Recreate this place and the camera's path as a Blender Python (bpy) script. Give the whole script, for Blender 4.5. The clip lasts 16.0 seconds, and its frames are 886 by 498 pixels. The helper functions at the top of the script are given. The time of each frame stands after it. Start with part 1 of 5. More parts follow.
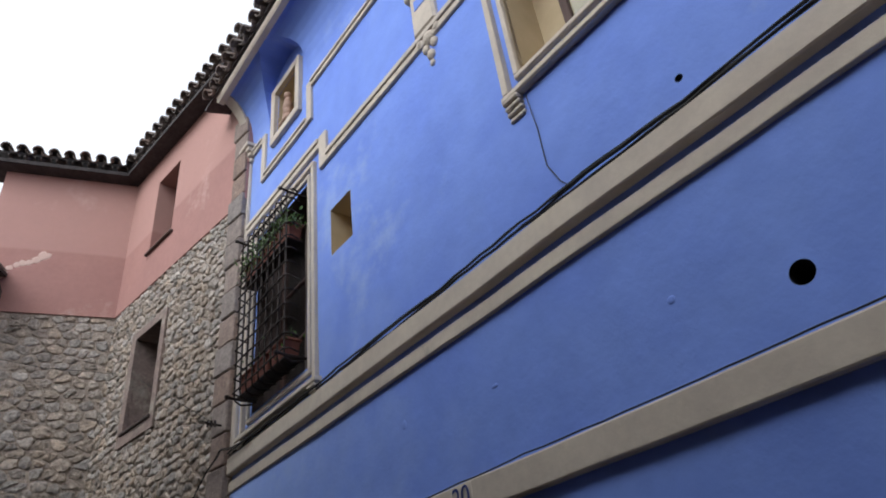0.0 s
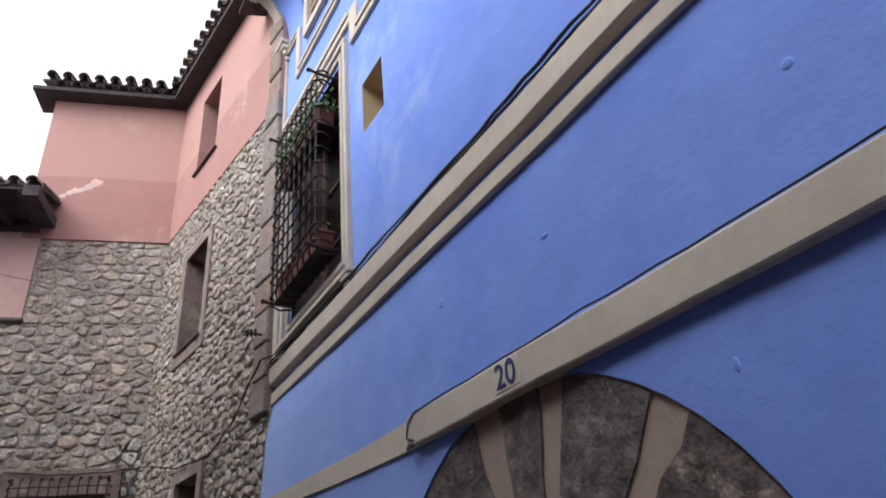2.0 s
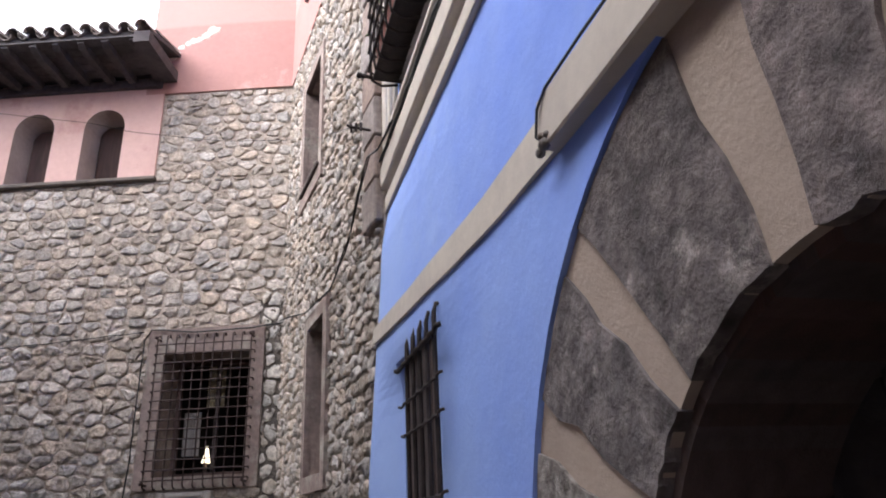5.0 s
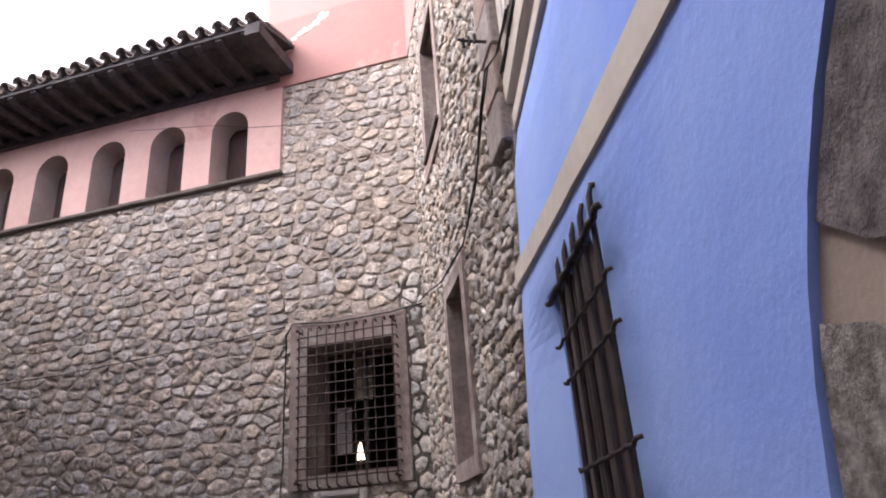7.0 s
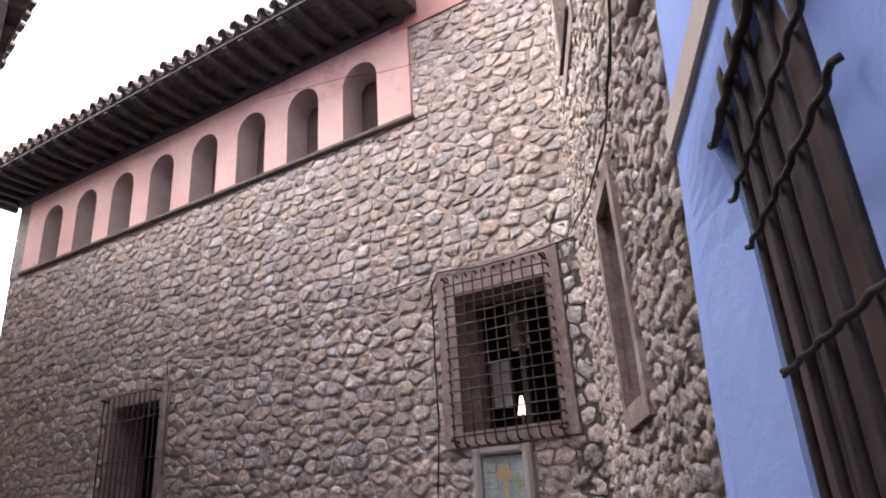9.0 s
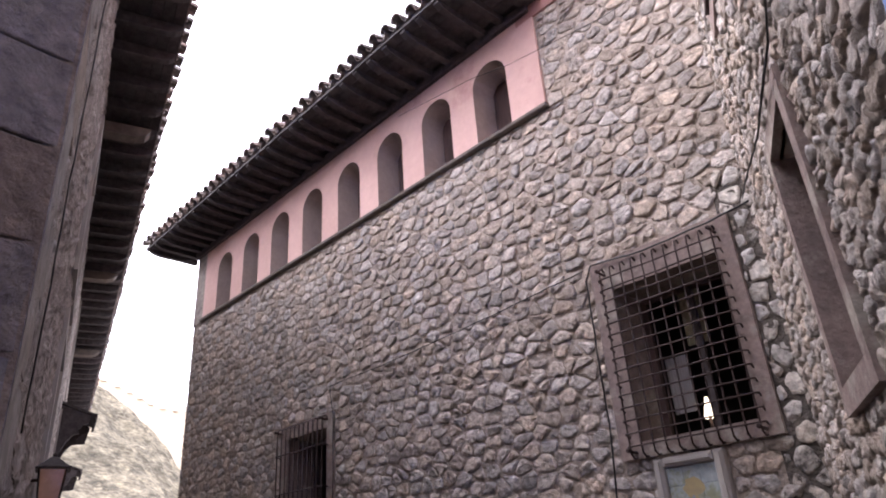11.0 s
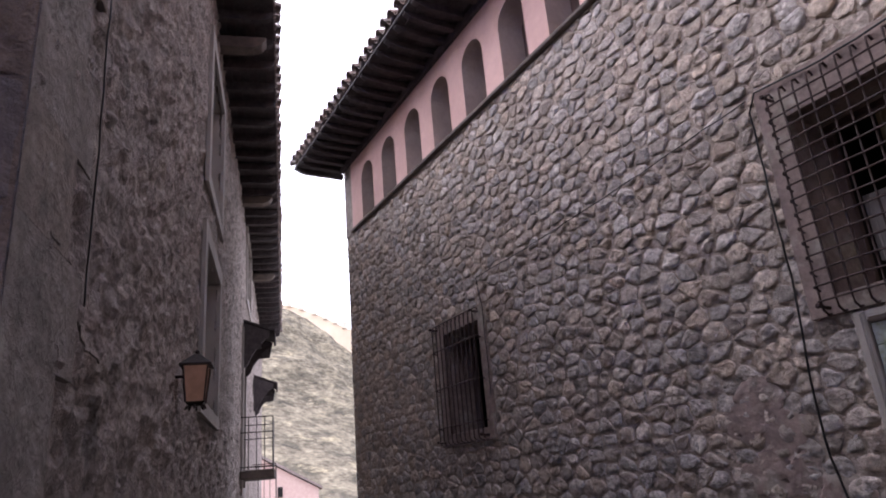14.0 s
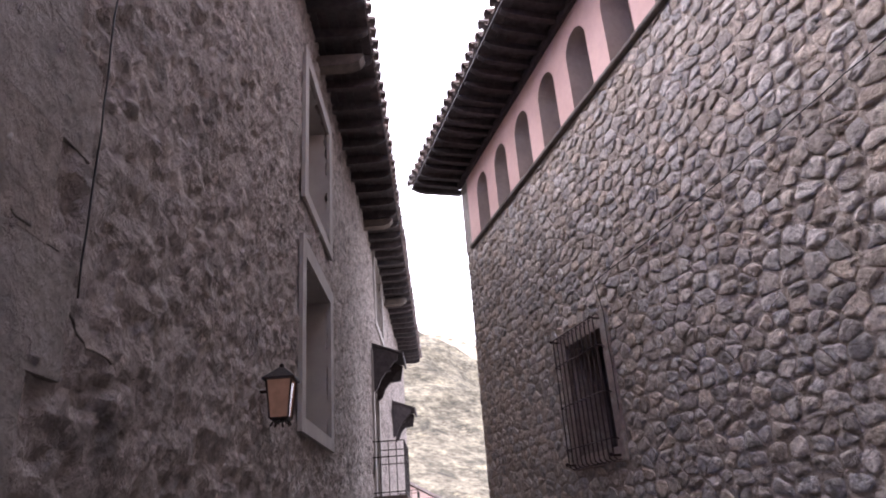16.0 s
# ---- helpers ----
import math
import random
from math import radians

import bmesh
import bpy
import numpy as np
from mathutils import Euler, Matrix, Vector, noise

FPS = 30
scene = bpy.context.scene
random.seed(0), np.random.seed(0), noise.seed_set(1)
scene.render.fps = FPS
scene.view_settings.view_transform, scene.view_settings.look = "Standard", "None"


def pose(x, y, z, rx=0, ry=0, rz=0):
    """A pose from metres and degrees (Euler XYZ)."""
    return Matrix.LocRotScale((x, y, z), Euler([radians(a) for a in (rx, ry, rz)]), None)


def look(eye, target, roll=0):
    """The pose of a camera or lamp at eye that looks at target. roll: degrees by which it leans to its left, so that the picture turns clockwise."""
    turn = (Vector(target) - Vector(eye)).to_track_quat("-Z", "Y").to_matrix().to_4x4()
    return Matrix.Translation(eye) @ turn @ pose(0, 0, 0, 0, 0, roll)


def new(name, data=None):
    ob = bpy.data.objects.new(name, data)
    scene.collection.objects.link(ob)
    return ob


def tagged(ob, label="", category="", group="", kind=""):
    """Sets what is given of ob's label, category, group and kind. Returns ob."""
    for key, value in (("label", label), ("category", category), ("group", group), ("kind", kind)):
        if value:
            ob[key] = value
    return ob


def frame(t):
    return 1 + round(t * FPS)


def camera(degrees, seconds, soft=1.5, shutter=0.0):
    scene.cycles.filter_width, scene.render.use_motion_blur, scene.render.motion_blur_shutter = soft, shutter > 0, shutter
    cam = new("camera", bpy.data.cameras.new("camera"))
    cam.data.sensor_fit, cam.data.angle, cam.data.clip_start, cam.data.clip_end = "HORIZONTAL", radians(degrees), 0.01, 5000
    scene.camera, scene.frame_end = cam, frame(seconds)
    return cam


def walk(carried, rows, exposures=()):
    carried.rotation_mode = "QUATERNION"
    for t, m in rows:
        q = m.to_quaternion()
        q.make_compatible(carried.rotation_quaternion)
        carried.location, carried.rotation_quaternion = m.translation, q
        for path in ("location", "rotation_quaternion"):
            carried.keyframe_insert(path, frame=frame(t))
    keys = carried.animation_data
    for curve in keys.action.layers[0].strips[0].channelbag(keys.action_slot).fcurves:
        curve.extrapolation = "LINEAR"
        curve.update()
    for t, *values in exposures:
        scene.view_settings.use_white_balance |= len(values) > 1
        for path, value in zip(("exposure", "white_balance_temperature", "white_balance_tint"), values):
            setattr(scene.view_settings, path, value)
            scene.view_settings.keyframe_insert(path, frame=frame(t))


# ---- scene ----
cam = camera(66.0, 16.0, 1.9)
PATH = [
    (0, (0.024, 0.021, 1.724), (1.122, 1.294, 2.807), -6.9),
    (0.5, (0.212, 0.177, 1.717), (1.259, 1.523, 2.762), -6.1),
    (1, (0.355, 0.373, 1.704), (1.419, 1.705, 2.75), -7.3),
    (1.5, (0.556, 0.535, 1.686), (1.562, 1.941, 2.692), -6.8),
    (2, (0.766, 0.704, 1.653), (1.711, 2.173, 2.628), -5.2),
    (2.5, (0.926, 0.985, 1.604), (1.917, 2.47, 2.505), -5.8),
    (3, (1.157, 1.243, 1.586), (2.068, 2.809, 2.434), -4.1),
    (5.5, (1.801, 2.578, 1.516), (2.223, 4.395, 2.237), -2.9),
    (6, (1.871, 2.819, 1.495), (2.185, 4.666, 2.195), -2.9),
    (6.5, (1.922, 3.005, 1.49), (2.114, 4.87, 2.185), -3.0),
    (7, (1.906, 3.209, 1.443), (2.006, 5.05, 2.219), -4.3),
    (7.5, (1.966, 3.48, 1.431), (1.917, 5.328, 2.194), -5.2),
    (8, (2.035, 3.7, 1.414), (1.796, 5.54, 2.16), -4.4),
    (8.5, (2.061, 3.891, 1.395), (1.769, 5.73, 2.124), -3.9),
    (9, (2.071, 4.047, 1.374), (1.674, 5.865, 2.106), -3.9),
    (11.5, (1.985, 4.834, 1.218), (1.111, 6.402, 2.098), -4.4),
    (12, (1.932, 4.956, 1.189), (1.015, 6.498, 2.075), -4.7),
    (12.5, (1.908, 5.062, 1.174), (0.884, 6.592, 1.955), -5.4),
    (13, (1.931, 5.191, 1.166), (0.807, 6.673, 1.9), -5.8),
    (13.5, (1.942, 5.328, 1.143), (0.738, 6.767, 1.837), -5.4),
    (14, (1.856, 5.48, 1.124), (0.579, 6.874, 1.778), -5.0),
    (14.5, (1.827, 5.64, 1.112), (0.488, 6.969, 1.775), -4.4),
    (15, (1.838, 5.827, 1.097), (0.416, 7.066, 1.764), -4.4),
    (15.5, (1.747, 5.99, 1.086), (0.268, 7.144, 1.781), -4.8),
    (16, (1.692, 6.169, 1.058), (0.172, 7.225, 1.816), -4.3),
]
EXPOSURES = [(0, 0.18, 6150, 9), (1.5, 0.56, 6200, 10), (3, 1.34, 6200, 12), (5.5, 1.86, 6150, 15), (7.5, 1.95, 6350, 21), (9, 2.05, 6350, 22), (11.5, 1.6, 6150, 25), (12.5, 1.1, 6100, 26), (14.5, 1.46, 6050, 26), (16, 1.8, 6050, 26)]
walk(cam, [(t, look(eye, target, roll)) for t, eye, target, roll in PATH], EXPOSURES)

# ---- world and light ----
world = bpy.data.worlds.new("sky")
scene.world = world
world.use_nodes = True
wn, wl = world.node_tree.nodes, world.node_tree.links
sky = wn.new("ShaderNodeTexSky")
sky.sky_type, sky.sun_disc = "NISHITA", False
sky.sun_elevation, sky.sun_rotation = radians(43), radians(261)
sky.air_density, sky.dust_density, sky.ozone_density = 1.0, 4.0, 1.0
hsv = wn.new("ShaderNodeHueSaturation")
hsv.inputs["Saturation"].default_value = 0.2
hsv.inputs["Value"].default_value = 1.45
wl.new(sky.outputs[0], hsv.inputs["Color"])
cloud = wn.new("ShaderNodeMix")  # an even veil of cloud over the sky
cloud.data_type = "RGBA"
cloud.inputs[0].default_value = 0.55
cloud.inputs[7].default_value = (9.6, 9.8, 10.2, 1)
wl.new(hsv.outputs[0], cloud.inputs[6])
back = wn["Background"]
wl.new(cloud.outputs[2], back.inputs[0])
back.inputs[1].default_value = 0.15
sun_data = bpy.data.lights.new("sun", "SUN")
sun_data.energy, sun_data.angle, sun_data.color = 1.1, radians(50), (1.0, 0.97, 0.93)
sun = new("sun", sun_data)
sun.matrix_world = look((-19, -3, 18), (0, 0, 0))


# ---- materials ----
def mat(name, c1, c2, scale=3.0, rough=0.85, bump=0.3, bscale=40.0, metal=0.0, c3=None, c3_at=0.62, rand=0.0, detail=6.0,
        stretch=(1, 1, 1), bdist=0.01, emit=None, fine=0.0):
    """Two colours mixed by a coarse noise, a third in patches, fine relief; rand: how far pieces differ from one another."""
    m = bpy.data.materials.new(name)
    m.use_nodes = True
    n, l = m.node_tree.nodes, m.node_tree.links
    b = n["Principled BSDF"]
    b.inputs["Roughness"].default_value, b.inputs["Metallic"].default_value = rough, metal
    b.inputs["Specular IOR Level"].default_value = 0.3
    geo = n.new("ShaderNodeNewGeometry")
    mp = n.new("ShaderNodeMapping")
    mp.inputs["Scale"].default_value = stretch
    l.new(geo.outputs["Position"], mp.inputs["Vector"])

    def noise_tex(sc, det=detail, ro=0.6):
        t = n.new("ShaderNodeTexNoise")
        t.inputs["Scale"].default_value, t.inputs["Detail"].default_value, t.inputs["Roughness"].default_value = sc, det, ro
        l.new(mp.outputs[0], t.inputs["Vector"])
        return t.outputs["Fac"]

    def ramp(fac, lo, hi):
        r = n.new("ShaderNodeMapRange")
        r.inputs["From Min"].default_value, r.inputs["From Max"].default_value = lo, hi
        l.new(fac, r.inputs["Value"])
        return r.outputs["Result"]

    def mix(fac, a, c, mode="MIX"):
        x = n.new("ShaderNodeMix")
        x.data_type, x.blend_type = "RGBA", mode
        for sock, val in ((x.inputs[0], fac), (x.inputs[6], a), (x.inputs[7], c)):
            if isinstance(val, (int, float)):
                sock.default_value = val
            elif isinstance(val, tuple):
                sock.default_value = (*val, 1)
            else:
                l.new(val, sock)
        return x.outputs[2]

    col = mix(ramp(noise_tex(scale), 0.35, 0.65), c1, c2)
    if c3:
        col = mix(ramp(noise_tex(scale * 0.37 + 0.11, 8.0, 0.7), c3_at, c3_at + 0.09), col, c3)
    if fine:
        r = ramp(noise_tex(bscale * 0.7, 3.0), 0.3, 0.7)
        h = n.new("ShaderNodeMapRange")
        h.inputs["To Min"].default_value, h.inputs["To Max"].default_value = 1 - fine, 1 + fine
        l.new(r, h.inputs["Value"])
        v = n.new("ShaderNodeVectorMath")
        v.operation = "SCALE"
        l.new(col, v.inputs[0])
        l.new(h.outputs[0], v.inputs["Scale"])
        col = v.outputs[0]
    if rand:
        oi = n.new("ShaderNodeObjectInfo")
        add = n.new("ShaderNodeMath")
        add.operation = "ADD"
        l.new(oi.outputs["Random"], add.inputs[0])
        l.new(geo.outputs["Random Per Island"], add.inputs[1])
        fr = n.new("ShaderNodeMath")
        fr.operation = "FRACT"
        l.new(add.outputs[0], fr.inputs[0])
        h = n.new("ShaderNodeHueSaturation")
        rv = n.new("ShaderNodeMapRange")
        rv.inputs["To Min"].default_value, rv.inputs["To Max"].default_value = 1 - rand, 1 + rand
        l.new(fr.outputs[0], rv.inputs["Value"])
        l.new(rv.outputs[0], h.inputs["Value"])
        f7 = n.new("ShaderNodeMath")
        f7.operation = "MULTIPLY"
        f7.inputs[1].default_value = 7.13
        l.new(fr.outputs[0], f7.inputs[0])
        f8 = n.new("ShaderNodeMath")
        f8.operation = "FRACT"
        l.new(f7.outputs[0], f8.inputs[0])
        rs = n.new("ShaderNodeMapRange")
        rs.inputs["To Min"].default_value, rs.inputs["To Max"].default_value = 0.55, 1.25
        l.new(f8.outputs[0], rs.inputs["Value"])
        l.new(rs.outputs[0], h.inputs["Saturation"])
        l.new(col, h.inputs["Color"])
        col = h.outputs[0]
    l.new(col, b.inputs["Base Color"])
    if bump:
        bp = n.new("ShaderNodeBump")
        bp.inputs["Strength"].default_value, bp.inputs["Distance"].default_value = bump, bdist
        l.new(noise_tex(bscale, 8.0, 0.65), bp.inputs["Height"])
        l.new(bp.outputs[0], b.inputs["Normal"])
    if emit:
        b.inputs["Emission Color"].default_value, b.inputs["Emission Strength"].default_value = (*emit[0], 1), emit[1]
    return m


BLUE = mat("blue_limewash", (0.172, 0.275, 0.75), (0.205, 0.32, 0.785), 1.3, 0.9, 0.3, 6, c3=(0.265, 0.375, 0.75), c3_at=0.57, bdist=0.025, fine=0.04)


def paled(m, pale):
    """Blends in a paler blue in broad noisy patches, more towards +y and lower down."""
    n, l = m.node_tree.nodes, m.node_tree.links
    base = n["Principled BSDF"].inputs["Base Color"]
    old = base.links[0].from_socket
    geo = n.new("ShaderNodeNewGeometry")
    t = n.new("ShaderNodeTexNoise")
    t.inputs["Scale"].default_value, t.inputs["Detail"].default_value, t.inputs["Roughness"].default_value = 1.6, 5.0, 0.6
    l.new(geo.outputs["Position"], t.inputs["Vector"])
    dot = n.new("ShaderNodeVectorMath")
    dot.operation = "DOT_PRODUCT"
    dot.inputs[1].default_value = (0, 1.0, -0.55)
    l.new(geo.outputs["Position"], dot.inputs[0])
    wob = n.new("ShaderNodeMath")
    wob.operation = "MULTIPLY_ADD"
    wob.inputs[1].default_value = 4.5
    l.new(t.outputs["Fac"], wob.inputs[0])
    l.new(dot.outputs["Value"], wob.inputs[2])
    r = n.new("ShaderNodeMapRange")
    r.inputs["From Min"].default_value, r.inputs["From Max"].default_value, r.inputs["To Max"].default_value = 3.6, 7.6, 0.9
    l.new(wob.outputs[0], r.inputs["Value"])
    x = n.new("ShaderNodeMix")
    x.data_type = "RGBA"
    x.inputs[7].default_value = (*pale, 1)
    l.new(r.outputs[0], x.inputs[0])
    l.new(old, x.inputs[6])
    l.new(x.outputs[2], base)


def repainted(m, height, fresh):
    """A second coat above a height, its edge a little uneven."""
    n, l = m.node_tree.nodes, m.node_tree.links
    base = n["Principled BSDF"].inputs["Base Color"]
    old = base.links[0].from_socket
    geo = n.new("ShaderNodeNewGeometry")
    t = n.new("ShaderNodeTexNoise")
    t.inputs["Scale"].default_value, t.inputs["Detail"].default_value = 1.1, 4.0
    l.new(geo.outputs["Position"], t.inputs["Vector"])
    sep = n.new("ShaderNodeSeparateXYZ")
    l.new(geo.outputs["Position"], sep.inputs[0])
    wob = n.new("ShaderNodeMath")
    wob.operation = "MULTIPLY_ADD"
    wob.inputs[1].default_value = 0.12
    l.new(t.outputs["Fac"], wob.inputs[0])
    l.new(sep.outputs["Z"], wob.inputs[2])
    r = n.new("ShaderNodeMapRange")
    r.inputs["From Min"].default_value, r.inputs["From Max"].default_value, r.inputs["To Max"].default_value = height + 0.04, height + 0.09, 0.55
    l.new(wob.outputs[0], r.inputs["Value"])
    x = n.new("ShaderNodeMix")
    x.data_type = "RGBA"
    x.inputs[7].default_value = (*fresh, 1)
    l.new(r.outputs[0], x.inputs[0])
    l.new(old, x.inputs[6])
    l.new(x.outputs[2], base)


paled(BLUE, (0.33, 0.445, 0.745))
CREAM = mat("cream_plaster", (0.60, 0.53, 0.44), (0.50, 0.44, 0.375), 2.6, 0.9, 0.2, 30, c3=(0.38, 0.34, 0.30), c3_at=0.60, fine=0.04)
OCHRE = mat("ochre_reveal", (0.50, 0.40, 0.26), (0.44, 0.35, 0.22), 3, 0.9, 0.2, 40)
PINK = mat("pink_limewash", (0.415, 0.225, 0.198), (0.365, 0.198, 0.178), 1.1, 0.92, 0.25, 18, c3=(0.53, 0.365, 0.32), c3_at=0.57, bdist=0.015, fine=0.04)
repainted(PINK, 7.98, (0.52, 0.315, 0.275))
PINK_PALE = mat("pale_pink_gallery_paint", (0.62, 0.41, 0.36), (0.55, 0.355, 0.31), 1.3, 0.92, 0.25, 18, c3=(0.47, 0.27, 0.235), c3_at=0.60, bdist=0.015, fine=0.04)
BAREPLASTER = mat("bare_grey_plaster", (0.44, 0.355, 0.31), (0.36, 0.29, 0.255), 2.5, 0.93, 0.3, 24, fine=0.06)
PINK_DULL = mat("worn_pink_plaster", (0.29, 0.222, 0.195), (0.215, 0.165, 0.148), 4.5, 0.92, 0.7, 26, c3=(0.34, 0.30, 0.255), c3_at=0.52, fine=0.2, bdist=0.02)
PLASTER_PATCH = mat("bare_plaster_patch", (0.66, 0.50, 0.44), (0.60, 0.42, 0.37), 6, 0.95, 0.3, 40)
MORTAR = mat("lime_mortar", (0.45, 0.375, 0.315), (0.36, 0.30, 0.25), 1.8, 0.95, 1.0, 40, c3=(0.27, 0.225, 0.19), c3_at=0.58, fine=0.3, bdist=0.03)
STONE = mat("rubble_stone", (0.50, 0.425, 0.355), (0.37, 0.31, 0.26), 13, 0.72, 1.0, 30, c3=(0.27, 0.23, 0.195), c3_at=0.58, rand=0.25, fine=0.34, bdist=0.035)
STONE.node_tree.nodes["Principled BSDF"].inputs["Specular IOR Level"].default_value = 0.5
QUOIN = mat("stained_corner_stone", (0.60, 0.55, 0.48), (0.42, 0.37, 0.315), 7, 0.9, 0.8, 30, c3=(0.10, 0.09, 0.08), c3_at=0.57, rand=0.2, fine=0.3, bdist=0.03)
DAMPMORTAR = mat("damp_dark_mortar", (0.115, 0.10, 0.087), (0.16, 0.135, 0.115), 5, 0.9, 1.0, 40, c3=(0.20, 0.17, 0.14), c3_at=0.62, fine=0.3, bdist=0.04)
GREYSTONE = mat("dark_voussoir_stone", (0.185, 0.15, 0.14), (0.105, 0.088, 0.085), 9, 0.9, 0.7, 20, c3=(0.36, 0.305, 0.275), c3_at=0.56, rand=0.14, fine=0.45, bdist=0.04)
RUBBLEFILL = mat("rubble_patching", (0.40, 0.355, 0.315), (0.17, 0.145, 0.13), 26, 0.92, 1.0, 24, c3=(0.30, 0.24, 0.20), c3_at=0.56, fine=0.3, bdist=0.05)
TANMORTAR = mat("tan_joint_mortar", (0.40, 0.315, 0.255), (0.34, 0.265, 0.215), 4, 0.95, 0.4, 50, c3=(0.22, 0.18, 0.15), c3_at=0.62)
BRICK = mat("brown_quoin_block", (0.30, 0.235, 0.20), (0.23, 0.18, 0.16), 9, 0.92, 0.8, 40, c3=(0.38, 0.32, 0.275), c3_at=0.60, rand=0.12, fine=0.2, bdist=0.02)
ROUGH = mat("roughcast_rubble", (0.40, 0.345, 0.31), (0.27, 0.235, 0.215), 4.5, 0.95, 1.0, 14, c3=(0.17, 0.147, 0.135), c3_at=0.56, fine=0.3, bdist=0.08)
ASHLAR = mat("worn_ashlar", (0.29, 0.245, 0.21), (0.215, 0.18, 0.155), 3, 0.93, 0.8, 16, c3=(0.35, 0.305, 0.265), c3_at=0.62, rand=0.05, fine=0.25, bdist=0.05)
SIDESTONE = mat("brown_side_wall", (0.245, 0.18, 0.13), (0.165, 0.12, 0.088), 3, 0.93, 0.9, 16, c3=(0.30, 0.235, 0.18), c3_at=0.60, rand=0.10, fine=0.3, bdist=0.05)
GREYPLASTER = mat("grey_window_plaster", (0.36, 0.33, 0.30), (0.30, 0.275, 0.255), 3, 0.92, 0.3, 40)
DARKWOOD = mat("dark_weathered_wood", (0.07, 0.058, 0.059), (0.044, 0.037, 0.039), 8, 0.85, 0.5, 30, rand=0.2, fine=0.2)
PALEWOOD = mat("grey_weathered_wood", (0.16, 0.13, 0.11), (0.10, 0.085, 0.075), 8, 0.85, 0.5, 30)
BROWNWOOD = mat("brown_shutter_wood", (0.105, 0.066, 0.058), (0.068, 0.045, 0.041), 6, 0.7, 0.4, 40, stretch=(4, 4, 0.5), rand=0.2)
IRON = mat("wrought_iron", (0.022, 0.018, 0.018), (0.045, 0.032, 0.028), 14, 0.6, 0.4, 80, metal=0.3)
RUSTIRON = mat("rusty_iron", (0.06, 0.036, 0.032), (0.035, 0.024, 0.023), 14, 0.7, 0.4, 80, metal=0.2)
TILE = mat("old_roof_tile", (0.25, 0.19, 0.165), (0.17, 0.14, 0.125), 9, 0.9, 0.5, 60, c3=(0.34, 0.31, 0.28), c3_at=0.58, rand=0.28, fine=0.2)
CABLE = mat("black_cable", (0.012, 0.012, 0.013), (0.02, 0.02, 0.02), 10, 0.5, 0.0)
TERRACOTTA = mat("terracotta", (0.20, 0.075, 0.055), (0.14, 0.055, 0.045), 8, 0.85, 0.3, 60)
LEAF = mat("flower_leaves", (0.07, 0.14, 0.04), (0.11, 0.18, 0.055), 20, 0.6, 0.0, rand=0.3)
# Near-black base colour puts the shade of rooms and holes into the paint.
DARK = mat("painted_interior_shade", (0.016, 0.014, 0.014), (0.022, 0.019, 0.018), 3, 0.9, 0.0)
CURTAIN = mat("yellowed_curtain", (0.42, 0.36, 0.22), (0.34, 0.29, 0.18), 6, 0.9, 0.2, 30)
PAVING = mat("street_cobble", (0.20, 0.175, 0.15), (0.15, 0.135, 0.12), 3, 0.9, 0.6, 14, c3=(0.12, 0.11, 0.10), bdist=0.03)
ROCK = mat("hill_rock", (0.40, 0.35, 0.245), (0.14, 0.125, 0.09), 0.3, 0.95, 1.0, 1.6, c3=(0.50, 0.43, 0.28), c3_at=0.57, stretch=(1, 1, 2.0), bdist=1.2, fine=0.5)
# Castle stone made lighter so its colour carries the haze of distance.
CASTLE = mat("hazed_castle_stone", (0.76, 0.68, 0.57), (0.70, 0.62, 0.51), 0.3, 0.95, 0.2, 2)
LAMPGLASS = mat("amber_lamp_glass", (0.24, 0.135, 0.10), (0.15, 0.085, 0.065), 9, 0.06, 0.0, emit=((1.0, 0.55, 0.36), 0.02))
LAMPGLASS.node_tree.nodes["Principled BSDF"].inputs["Specular IOR Level"].default_value = 1.0
LAMPGLASS.node_tree.nodes["Principled BSDF"].inputs["IOR"].default_value = 1.9
FIGURE = mat("painted_figure", (0.42, 0.28, 0.21), (0.34, 0.22, 0.17), 12, 0.6, 0.0)


def glass(name):
    m = bpy.data.materials.new(name)
    m.use_nodes = True
    b = m.node_tree.nodes["Principled BSDF"]
    b.inputs["Base Color"].default_value, b.inputs["Roughness"].default_value = (0.8, 0.85, 0.85, 1), 0.04
    b.inputs["Transmission Weight"].default_value, b.inputs["IOR"].default_value = 1.0, 1.45
    return m


GLASS = glass("window_glass")


# ---- shaping helpers ----
def smooth_step(a, b, x):
    """From 0 at a to 1 at b; b may lie under a."""
    t = min(1.0, max(0.0, (x - a) / (b - a)))
    return t * t * (3 - 2 * t)


def mesh_of(bm, name, material, smooth=False):
    me = bpy.data.meshes.new(name)
    bm.normal_update()
    bm.to_mesh(me)
    bm.free()
    for m in (material if isinstance(material, (list, tuple)) else [material]):
        me.materials.append(m)
    if smooth:
        for p in me.polygons:
            p.use_smooth = True
    return me


def part(name, bm, material, parent=None, label="", smooth=False, m=None):
    ob = new(name, bm if isinstance(bm, bpy.types.Mesh) else mesh_of(bm, name, material, smooth))
    if parent:
        ob.parent = parent
    if m is not None:
        ob.matrix_basis = m
    return tagged(ob, label) if label else ob


def empty(name, m=None):
    ob = new(name)
    ob.empty_display_size = 0.1
    if m is not None:
        ob.matrix_basis = m
    return ob


